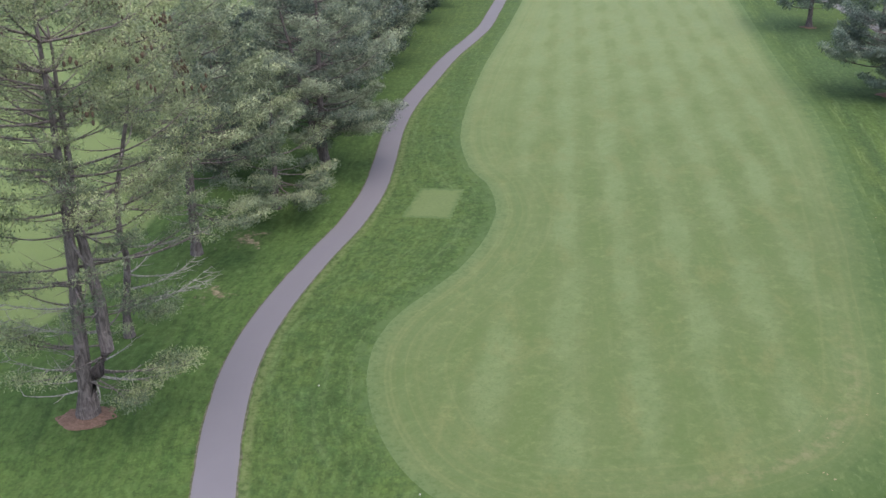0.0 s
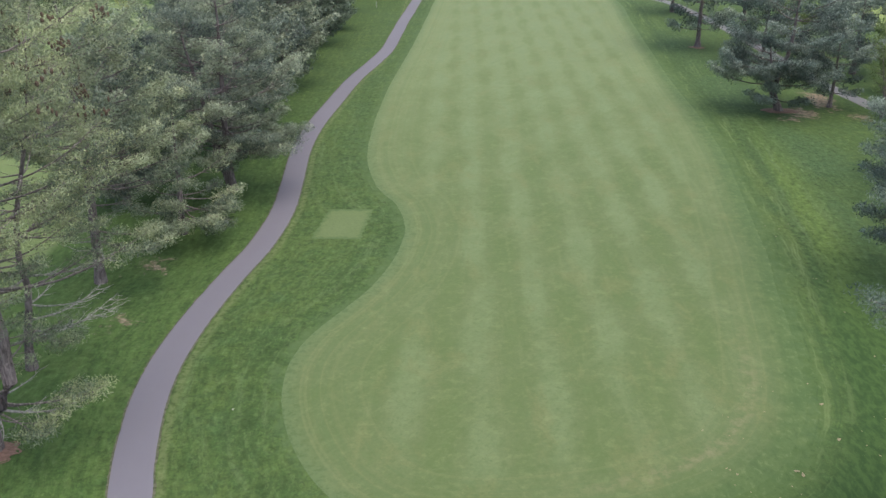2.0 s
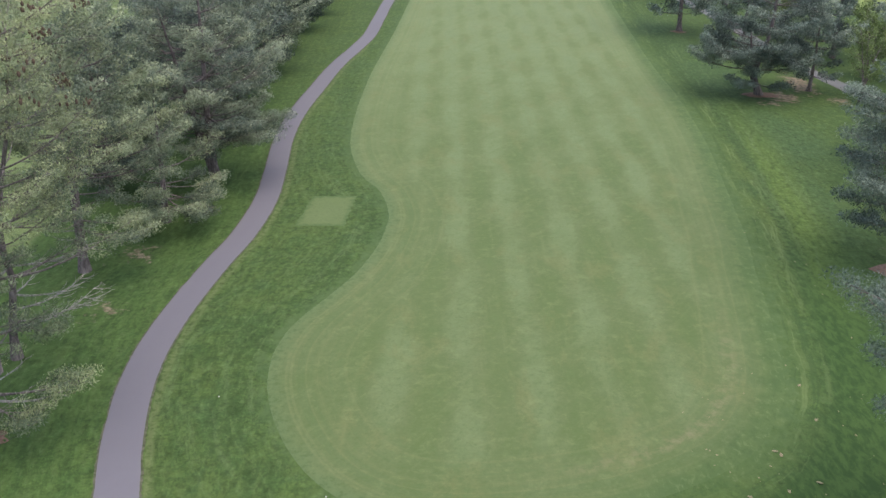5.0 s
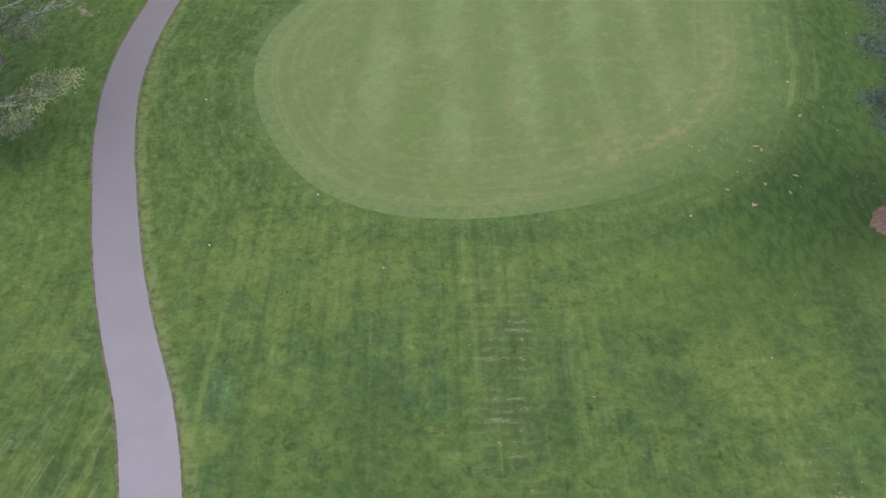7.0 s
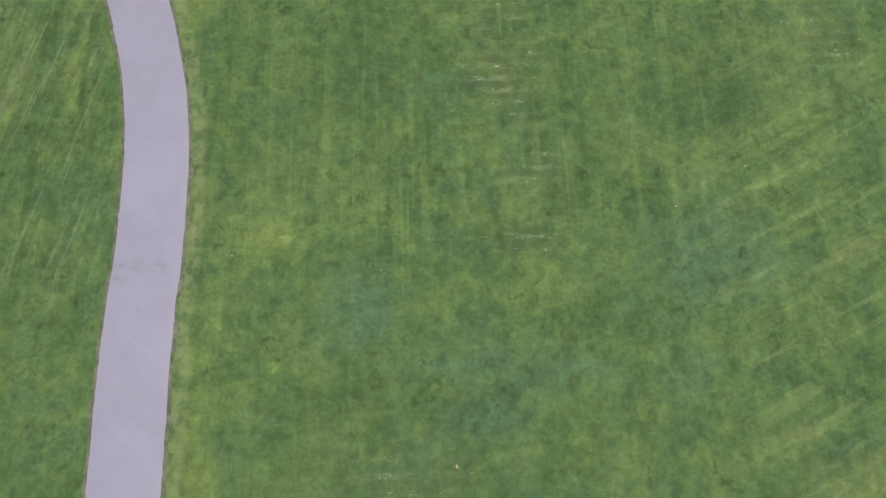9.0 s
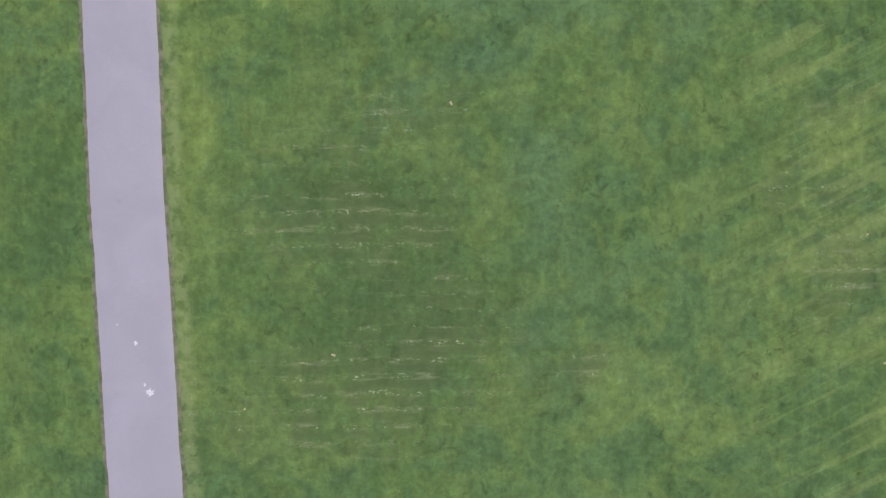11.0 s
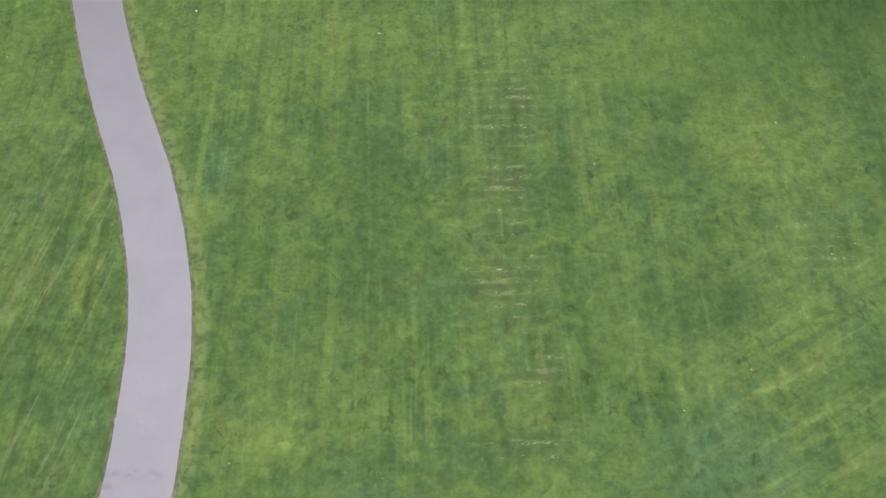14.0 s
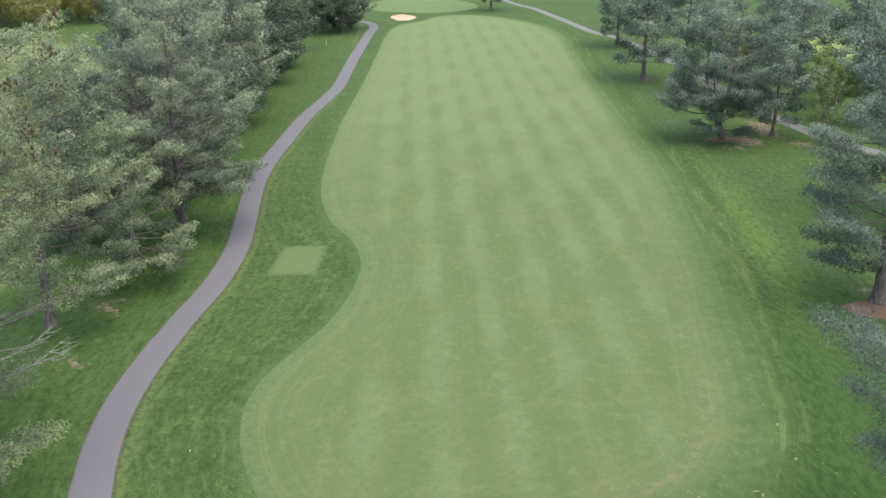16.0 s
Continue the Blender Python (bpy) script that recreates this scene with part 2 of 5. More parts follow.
    c = m.mix(m.math("MULTIPLY", m.math("MULTIPLY", straw, speck), m.ramp(tuft, 0.45, 0.58, 0.08, 0.85)), c, (0.23, 0.22, 0.165))
    c = m.mix(m.math("MULTIPLY", m.attr("cut"), m.ramp(m.math("ADD", fair, m.math("MULTIPLY", m.math("SUBTRACT", blotch, 0.5), 4.0)), 2.4, 0.2, 0, 1.0)), c, collar(m))
    c = m.mix(m.math("MULTIPLY", m.attr("cut"), m.math("MULTIPLY", m.ramp(fair, 4.2, 1.8), m.ramp(flow, 0.54, 0.66, 0, 0.5))), c, (0.098, 0.132, 0.048))
    c = m.mix(m.math("MULTIPLY", m.attr("cut"), m.math("MULTIPLY", m.ramp(fair, 4.2, 1.8), m.ramp(flow, 0.46, 0.36, 0, 0.55))), c, (0.030, 0.056, 0.018))
    # deep green beyond the collar, with the near pine's shade mixed into the colour
    lush_shade = m.math("MULTIPLY", m.math("MULTIPLY", m.attr("cut"), m.ramp(fair, 1.2, 3.4)), m.ramp(north, 72.0, 50.0, 0, 0.95))
    c = m.mix(lush_shade, c, m.mix(m.ramp(clump, 0.4, 0.6), (0.021, 0.045, 0.012), (0.034, 0.065, 0.017)))
    rim = m.ramp(m.math("ADD", fair, m.math("MULTIPLY", m.math("SUBTRACT", blotch, 0.5), 3.0)), 1.0, -0.3)
    c = m.mix(m.math("MULTIPLY", rim, m.ramp(north, 36.0, 44.0, 0.25, 0.8)), c, m.mix(0.5, collar(m), (0.062, 0.098, 0.042)))
    bare = m.ramp(m.math("ADD", m.attr("soil"), m.math("MULTIPLY", m.math("SUBTRACT", m.noise(at(2, 3), 0.7, 5, 0.7, 0.5), 0.5), 2.4)), 0.46, 0.74, 0, 0.8)
    c = m.mix(bare, c, m.mix(m.ramp(tuft, 0.35, 0.65), (0.090, 0.068, 0.050), (0.235, 0.180, 0.140)))
    h = m.math("ADD", m.math("MULTIPLY", tuft, 1.0), m.math("MULTIPLY", fine, 0.4))
    m.bump(h, 0.3, 0.07)
    return m.color(c)


def fairway_grass():
    """Short fairway turf with crossing mowing bands, rings along the edge and a worn ring."""
    m = Mat("fairway_grass", 0.85, 0.2)
    p = m.place(source="World")
    wob = m.math("ADD", m.math("MULTIPLY", m.math("SUBTRACT", m.noise(p, 0.09, 2), 0.5), 2.0), m.math("MULTIPLY", m.math("SUBTRACT", m.noise(p, 0.7, 4, 0.7), 0.5), 2.2))
    xyz = m.split(p)
    along = m.math("SINE", m.math("MULTIPLY", m.math("ADD", xyz[0], wob), 6.2832 / 4.3))
    q = m.split(m.place(source="World", turn=-58))
    diag = m.math("SINE", m.math("MULTIPLY", m.math("ADD", q[1], wob), 6.2832 / 8.6))
    patch = m.noise(p, 0.16, 4, 0.6, 0.4)
    streak = m.noise(m.place((1.5, 0.10, 1), 0, source="World"), 1.0, 4, 0.6)
    slant = m.noise(m.slanted((1.4, 0.09, 1), 30), 1.0, 3, 0.6)
    fine = m.noise(p, 5.0, 4, 0.7)
    edge = m.attr("edge")
    base = m.mix(m.ramp(patch, 0.3, 0.7), (0.066, 0.093, 0.033), (0.079, 0.103, 0.042))
    # far turf paler: distance haze and low-angle sheen are put into the colour
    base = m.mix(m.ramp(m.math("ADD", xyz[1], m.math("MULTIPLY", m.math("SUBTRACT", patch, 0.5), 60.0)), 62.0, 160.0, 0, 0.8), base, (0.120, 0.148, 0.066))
    bands = m.math("ADD", m.math("MULTIPLY", along, 0.68), m.math("MULTIPLY", diag, 0.32))
    inner = m.math("MULTIPLY", m.ramp(edge, 3.0, 6.0), m.ramp(m.noise(m.place(source="World", shift=(3, 40, 0)), 0.12, 3), 0.3, 0.6, 0.45, 1.0))
    inner = m.math("MULTIPLY", inner, m.ramp(xyz[1], 38.0, 78.0, 0.85, 1.0))
    c = m.mix(m.math("MULTIPLY", m.ramp(bands, -0.1, 0.8, 0, 0.68), inner), base, (0.108, 0.142, 0.068))
    c = m.mix(m.math("MULTIPLY", m.ramp(bands, 0.0, -0.8, 0, 0.52), inner), c, (0.053, 0.084, 0.023))
    ring = m.noise(m.node("ShaderNodeCombineXYZ", X=m.math("MULTIPLY", edge, 1.15)).outputs[0], 1.0, 3, 0.7)
    outer = m.math("SUBTRACT", 1.0, m.ramp(edge, 3.5, 6.5))
    c = m.mix(m.math("MULTIPLY", m.ramp(ring, 0.5, 0.64, 0, 0.5), outer), c, (0.112, 0.126, 0.057))
    c = m.mix(m.math("MULTIPLY", m.ramp(ring, 0.5, 0.38, 0, 0.55), outer), c, (0.053, 0.090, 0.033))
    c = m.mix(m.ramp(streak, 0.50, 0.82, 0, 0.35), c, (0.116, 0.137, 0.064))
    c = m.mix(m.ramp(slant, 0.52, 0.70, 0, 0.22), c, (0.057, 0.088, 0.024))
    tan = m.noise(m.place((1.0, 0.45, 1), 8, shift=(17, 3, 0), source="World"), 0.3, 5, 0.65, 0.4)
    c = m.mix(m.ramp(tan, 0.52, 0.66, 0, 0.45), c, (0.106, 0.114, 0.046))
    scuff = m.noise(m.slanted((1.5, 0.12, 1), 38, (2, 9, 0)), 1.0, 4, 0.65)
    c = m.mix(m.ramp(scuff, 0.53, 0.72, 0, 0.25), c, (0.112, 0.138, 0.060))
    grain = m.noise(m.place((1, 0.9, 1), source="World", shift=(1, 8, 0)), 2.4, 4, 0.7)
    c = m.mix(m.ramp(grain, 0.49, 0.32, 0, 0.42), c, (0.052, 0.083, 0.024))
    c = m.mix(m.ramp(grain, 0.53, 0.70, 0, 0.4), c, (0.106, 0.130, 0.054))
    mott = m.noise(m.place(source="World", shift=(6, 6, 0)), 0.8, 5, 0.7, 0.3)
    c = m.mix(m.ramp(mott, 0.50, 0.72, 0, 0.24), c, (0.156, 0.189, 0.087))
    c = m.mix(m.ramp(mott, 0.50, 0.30, 0, 0.3), c, (0.068, 0.108, 0.036))
    c = m.mix(m.ramp(fine, 0.3, 0.75, 0, 0.35), c, (0.053, 0.078, 0.023))
    loose = m.math("ADD", edge, m.math("MULTIPLY", m.math("SUBTRACT", m.noise(p, 0.9, 4, 0.7), 0.5), 2.6))
    wide = m.math("MULTIPLY", m.ramp(loose, 2.9, 0.6), m.attr("soft"))
    band = collar(m)
    c = m.mix(wide, c, m.mix(m.ramp(ring, 0.36, 0.66, 0.3, 0.0), band, (0.036, 0.064, 0.019)))
    slim = m.math("MULTIPLY", m.ramp(loose, 1.9, -0.4), 0.85)
    fringe = m.mix(m.ramp(grain, 0.54, 0.38, 0, 0.8), (0.069, 0.102, 0.043), (0.040, 0.070, 0.022))
    c = m.mix(slim, c, m.mix(m.attr("soft"), fringe, band))
    worn = m.math("MULTIPLY", m.attr("worn"), m.ramp(m.noise(p, 1.3, 4, 0.7), 0.42, 0.7))
    c = m.mix(worn, c, (0.157, 0.137, 0.085))
    m.bsdf.inputs["Sheen Weight"].default_value = 0.06
    m.bsdf.inputs["Sheen Tint"].default_value = (0.8, 0.95, 0.5, 1)
    m.bump(fine, 0.25, 0.03)
    return m.color(c)


def short_turf(name, a, b):
    m = Mat(name, 0.85, 0.2)
    p = m.place(source="World")
    c = m.mix(m.noise(p, 0.5, 4), a, b)
    c = m.mix(m.ramp(m.noise(p, 5.0, 4, 0.7), 0.4, 0.7, 0, 0.4), c, tuple(v * 0.7 for v in a))
    grown = m.math("ADD", m.attr("edge"), m.math("MULTIPLY", m.math("SUBTRACT", m.noise(p, 1.6, 4, 0.7), 0.5), 1.6))
    c = m.mix(m.ramp(grown, 0.55, -0.1, 0, 0.9), c, (0.046, 0.080, 0.024))
    m.bump(m.noise(p, 8.0, 3), 0.2, 0.02)
    return m.color(c)


def asphalt(name, base):
    """Weathered pale asphalt."""
    m = Mat(name, 0.85, 0.3)
    p = m.place(source="World")
    c = m.mix(m.ramp(m.noise(p, 0.5, 4, 0.6, 0.5), 0.3, 0.7), tuple(v * 0.95 for v in base), tuple(v * 1.05 for v in base))
    c = m.mix(m.ramp(m.noise(p, 30.0, 3, 0.7), 0.35, 0.75, 0, 0.35), c, tuple(v * 0.7 for v in base))
    c = m.mix(m.ramp(m.noise(m.place(source="World", shift=(3, 8, 0)), 0.9, 5, 0.7), 0.64, 0.72, 0, 0.25), c, tuple(v * 0.62 for v in base))
    c = m.mix(m.math("MULTIPLY", m.attr("stain"), m.ramp(m.noise(p, 3.0, 3), 0.4, 0.6, 0.1, 0.6)), c, tuple(v * 0.55 for v in base))
    c = m.mix(m.math("MULTIPLY", m.ramp(m.attr("edge"), 0.34, 0.05), m.ramp(m.noise(p, 2.0, 4, 0.7), 0.35, 0.6, 0.05, 0.42)), c, (0.168, 0.140, 0.130))
    # darker beyond y = 12 m: dimness at a low view angle, put into the colour
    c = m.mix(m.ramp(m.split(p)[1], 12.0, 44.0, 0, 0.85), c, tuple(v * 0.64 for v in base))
    m.bump(m.noise(p, 40.0, 3), 0.3, 0.01)
    return m.color(c)


def bark(name, a, b):
    m = Mat(name, 0.95, 0.1)
    p = m.place((7, 7, 1.6))
    n = m.noise(p, 1.0, 5, 0.7, 0.6)
    c = m.mix(m.ramp(n, 0.35, 0.65), a, b)
    c = m.mix(m.ramp(m.noise(m.place(), 1.2, 3), 0.6, 0.75, 0, 0.35), c, tuple(min(1, v * 1.9) for v in b))
    m.bump(n, 0.8, 0.05)
    return m.color(c)


def needles(name, dark, mid, light, brown=0.3):
    """Pine needles: clump-wide changes of green and some that differ needle by needle."""
    m = Mat(name, 0.6, 0.25)
    p = m.place(source="World")
    clump = m.noise(p, 0.55, 3, 0.6)
    island = m.node("ShaderNodeNewGeometry").outputs["Random Per Island"]
    tone = m.math("ADD", m.math("MULTIPLY", m.attr("tone"), 0.95), m.math("MULTIPLY", clump, 0.2))
    c = m.mix(m.ramp(tone, 0.36, 0.80), mid, light)
    c = m.mix(m.ramp(tone, 0.50, 0.22, 0, 0.7), c, dark)
    c = m.mix(m.ramp(island, 0.0, 1.0, 0.0, 0.22), c, dark)
    c = m.mix(m.ramp(m.noise(m.place(source="World", shift=(7, 3, 1)), 0.9, 3), 0.68, 0.78, 0, brown), c, (0.21, 0.15, 0.07))
    m.color(c)
    thin = m.node("ShaderNodeBsdfTranslucent", Color=c)
    both = m.node("ShaderNodeMixShader")
    both.inputs[0].default_value = 0.3
    m.t.links.new(m.bsdf.outputs[0], both.inputs[1])
    m.t.links.new(thin.outputs[0], both.inputs[2])
    m.t.links.new(both.outputs[0], m.t.nodes["Material Output"].inputs["Surface"])
    return m.mat


def speckled(name, a, b, scale=6.0, rough=0.9, bump=0.4):
    m = Mat(name, rough, 0.2)
    p = m.place(source="World")
    n = m.noise(p, scale, 5, 0.7)
    m.bump(n, bump, 0.03)
    return m.color(m.mix(m.ramp(n, 0.3, 0.7), a, b))


ROUGH = rough_grass()
FAIRWAY = fairway_grass()
TEE = short_turf("tee_turf", (0.074, 0.106, 0.039), (0.091, 0.121, 0.051))
GREEN = short_turf("green_turf", (0.082, 0.120, 0.046), (0.097, 0.131, 0.056))
FIELD = short_turf("field_turf", (0.120, 0.162, 0.042), (0.144, 0.183, 0.060))
SIDE = short_turf("side_turf", (0.086, 0.122, 0.042), (0.106, 0.140, 0.054))
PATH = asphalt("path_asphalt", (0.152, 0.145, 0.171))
ROAD = asphalt("road_asphalt", (0.165, 0.165, 0.172))
BARK = bark("pine_bark", (0.068, 0.057, 0.056), (0.185, 0.158, 0.155))
TWIG = bark("dead_twig", (0.105, 0.096, 0.092), (0.300, 0.285, 0.275))
PINE = needles("pine_needles", (0.044, 0.059, 0.054), (0.128, 0.164, 0.136), (0.278, 0.320, 0.218))
PINE_PALE = needles("thin_pine_needles", (0.058, 0.079, 0.054), (0.160, 0.198, 0.125), (0.305, 0.345, 0.188))
PINE_BLUE = needles("blue_pine_needles", (0.044, 0.061, 0.056), (0.111, 0.152, 0.133), (0.218, 0.268, 0.220))
PINE_GREEN = needles("green_pine_needles", (0.057, 0.074, 0.058), (0.158, 0.199, 0.142), (0.312, 0.354, 0.215))
PINE_DEEP = needles("deep_pine_needles", (0.033, 0.047, 0.045), (0.083, 0.117, 0.107), (0.160, 0.202, 0.174))
PINE_DARK = needles("dark_pine_needles", (0.029, 0.044, 0.037), (0.073, 0.106, 0.081), (0.142, 0.180, 0.128))
LEAVES = needles("broad_leaves", (0.060, 0.095, 0.034), (0.115, 0.170, 0.058), (0.175, 0.235, 0.085), 0.0)
CEDAR = needles("cedar_leaves", (0.020, 0.034, 0.016), (0.038, 0.058, 0.026), (0.060, 0.080, 0.036))
BRUSH = needles("dry_brush", (0.130, 0.125, 0.055), (0.230, 0.230, 0.080), (0.320, 0.310, 0.110))
CONE = speckled("pine_cone", (0.055, 0.038, 0.030), (0.130, 0.090, 0.066), 12)
MULCH = speckled("pine_straw", (0.090, 0.055, 0.042), (0.165, 0.108, 0.084), 5)
VERGE = speckled("worn_verge", (0.032, 0.044, 0.018), (0.092, 0.088, 0.060), 2.4)
SAND = speckled("bunker_sand", (0.30, 0.22, 0.165), (0.40, 0.31, 0.24), 3)
WHITE = speckled("white_paint", (0.26, 0.26, 0.24), (0.42, 0.42, 0.39), 20, 0.5, 0.1)
SPLASH = speckled("splash_paint", (0.22, 0.21, 0.23), (0.34, 0.34, 0.35), 18)
DRY_LEAF = speckled("dry_leaf", (0.14, 0.115, 0.07), (0.22, 0.19, 0.125), 15)


# ---- mesh helpers ----
def mesh_of(name, verts, faces, material, smooth=False):
    me = bpy.data.meshes.new(name)
    me.from_pydata([tuple(v) for v in verts], [], [tuple(f) for f in faces])
    me.materials.append(material)
    if smooth:
        me.polygons.foreach_set("use_smooth", [True] * len(me.polygons))
    me.update()
    return me


def part(name, data, parent=None, label=""):
    ob = new(name, data)
    if parent is not None:
        ob.parent = parent
    return tagged(ob, label)


def spline(points, step=1.0, closed=False):
    """Catmull-Rom through the points, resampled about every step metres."""
    p = np.array(points, float)
    n = len(p)
    out = []
    for i in range(n if closed else n - 1):
        a, b, c, d = (p[(i + k) % n] if closed else p[min(max(i + k, 0), n - 1)] for k in (-1, 0, 1, 2))
        m = max(2, int(np.linalg.norm(c - b) / step))
        t = np.arange(m)[:, None] / m
        out.append(0.5 * (2 * b + (c - a) * t + (2 * a - 5 * b + 4 * c - d) * t**2 + (3 * b - a - 3 * c + d) * t**3))
    if not closed:
        out.append(p[-1:])
    return np.concatenate(out)


def ground_z(x, y):
    """The gentle swell of the course."""
    return 0.05 * np.sin(0.21 * x + 0.6) * np.cos(0.17 * y) + 0.03 * np.sin(0.33 * y + 0.11 * x)


def to_edge(px, py, outline):
    """The distance of points from a closed outline."""
    d = np.full(px.shape, 1e9)
    a, b = outline, np.roll(outline, -1, axis=0)
    for (ax, ay), (bx, by) in zip(a, b):
        vx, vy = bx - ax, by - ay
        t = np.clip(((px - ax) * vx + (py - ay) * vy) / (vx * vx + vy * vy + 1e-12), 0, 1)
        d = np.minimum(d, np.hypot(px - ax - t * vx, py - ay - t * vy))
    return d


def inside(px, py, outline):
    hit = np.zeros(px.shape, bool)
    a, b = outline, np.roll(outline, -1, axis=0)
    for (ax, ay), (bx, by) in zip(a, b):
        if ay != by:
            cross = ((ay > py) != (by > py)) & (px < (bx - ax) * (py - ay) / (by - ay) + ax)
            hit ^= cross
    return hit


def attribute(me, name, values):
    me.attributes.new(name, "FLOAT", "POINT").data.foreach_set("value", np.asarray(values, np.float32))


def grid_faces(rows, cols):
    i = np.arange(rows - 1)[:, None] * cols + np.arange(cols - 1)[None, :]
    return np.stack([i, i + 1, i + cols + 1, i + cols], -1).reshape(-1, 4)


def sheet(name, outline, lift, material, columns=40, rows=120, ragged=0.0):
    """A flat area inside a closed outline, a little above the ground."""
    lo, hi = outline[:, 1].min(), outline[:, 1].max()
    ys = lo + (hi - lo) * (0.5 - 0.5 * np.cos(np.linspace(0.004, 1, rows) ** 1.0 * math.pi * 0.998))
    verts = []
    for y in ys:
        a, b = outline, np.roll(outline, -1, axis=0)
        s = (a[:, 1] > y) != (b[:, 1] > y)
        xs = a[s, 0] + (b[s, 0] - a[s, 0]) * (y - a[s, 1]) / (b[s, 1] - a[s, 1])
        x0, x1 = xs.min(), xs.max()
        x0 += ragged * (noise.noise((x0, y * 2.3, 1.0)) + 0.6 * noise.noise((x0, y * 0.7, 4.0)))
        x1 += ragged * (noise.noise((x1, y * 2.3, 2.0)) + 0.6 * noise.noise((x1, y * 0.7, 5.0)))
        for u in np.linspace(0, 1, columns):
            x = x0 + (x1 - x0) * u
            verts.append((x, y, 0))
    v = np.array(verts)
    v[:, 2] = ground_z(v[:, 0], v[:, 1]) + lift
    me = mesh_of(name, v, grid_faces(rows, columns), material, True)
    return me, v


# ---- ground ----
def graded(lo, hi, fine_lo, fine_hi, step, grow=1.35):
    mid = list(np.arange(fine_lo, fine_hi + 0.01, step))
    s, left = step, []
    while (left[-1] if left else fine_lo) > lo:
        s *= grow
        left.append((left[-1] if left else fine_lo) - s)
    s, right = step, []
    while (right[-1] if right else fine_hi) < hi:
        s *= grow
        right.append((right[-1] if right else fine_hi) + s)
    return np.array(left[::-1] + mid + right)


FAIRWAY_EDGE = spline([
    (0.8, 33), (-2.1, 33.4), (-4.4, 34.3), (-6.3, 35.7), (-8, 37.8), (-9.5, 40.6), (-10.5, 43.4), (-11.1, 46.5), (-11.1, 49.9), (-10.2, 53.5), (-8.6, 56.9), (-6.9, 60.8), (-5.7, 65.4), (-5.15, 70), (-5.2, 73.2), (-6.2, 77.9), (-8.1, 81.9), (-9.6, 87.6), (-10.4, 93.5), (-10.7, 102), (-10.7, 112), (-10.2, 126), (-9.1, 144), (-8.0, 163), (-7.0, 185), (-5.6, 212), (-3.0, 228),
    (3.0, 236), (6, 244), (13, 248), (21, 245), (28, 236), (32.6, 224), (34.8, 210), (34.8, 197), (33.6, 184), (32.4, 165),
    (31.2, 146), (30.2, 128), (29.7, 112), (28.8, 97.5), (27.6, 87), (26.5, 79), (25.5, 72), (24.7, 66.2), (23.6, 61), (22.8, 56.5), (21.9, 51.7), (20.5, 45.5), (18.7, 41.8), (16.6, 38.8), (13.6, 36.5), (10, 34.7), (7.5, 33.9), (4, 33.2)], 0.6, True)

PATH_LINE = spline([
    (-8.8, -34), (-9.1, -24), (-9.5, -15), (-9.84, -9), (-9.94, -6.5), (-10.04, -4), (-10.13, -2), (-10.2, 0), (-10.23, 3), (-10.26, 6), (-10.22, 8), (-10.14, 10), (-10.14, 12), (-10.21, 14), (-10.44, 16), (-10.83, 18), (-11.37, 20), (-12.02, 22), (-12.81, 24), (-13.62, 26), (-14.69, 29), (-15.63, 32), (-16.73, 36), (-17.75, 40), (-18.6, 45), (-18.85, 50), (-18.5, 56), (-17.7, 62), (-16.7, 68), (-16.3, 76), (-16.75, 84), (-17.6, 95), (-17.5, 105), (-16.5, 118), (-15.2, 131), (-13.6, 141),
    (-12.3, 152), (-11.7, 166), (-11.2, 181), (-10.2, 200), (-9.6, 213), (-8.9, 224), (-9.6, 231), (-12.5, 236), (-20, 243), (-31, 248)], 0.25)

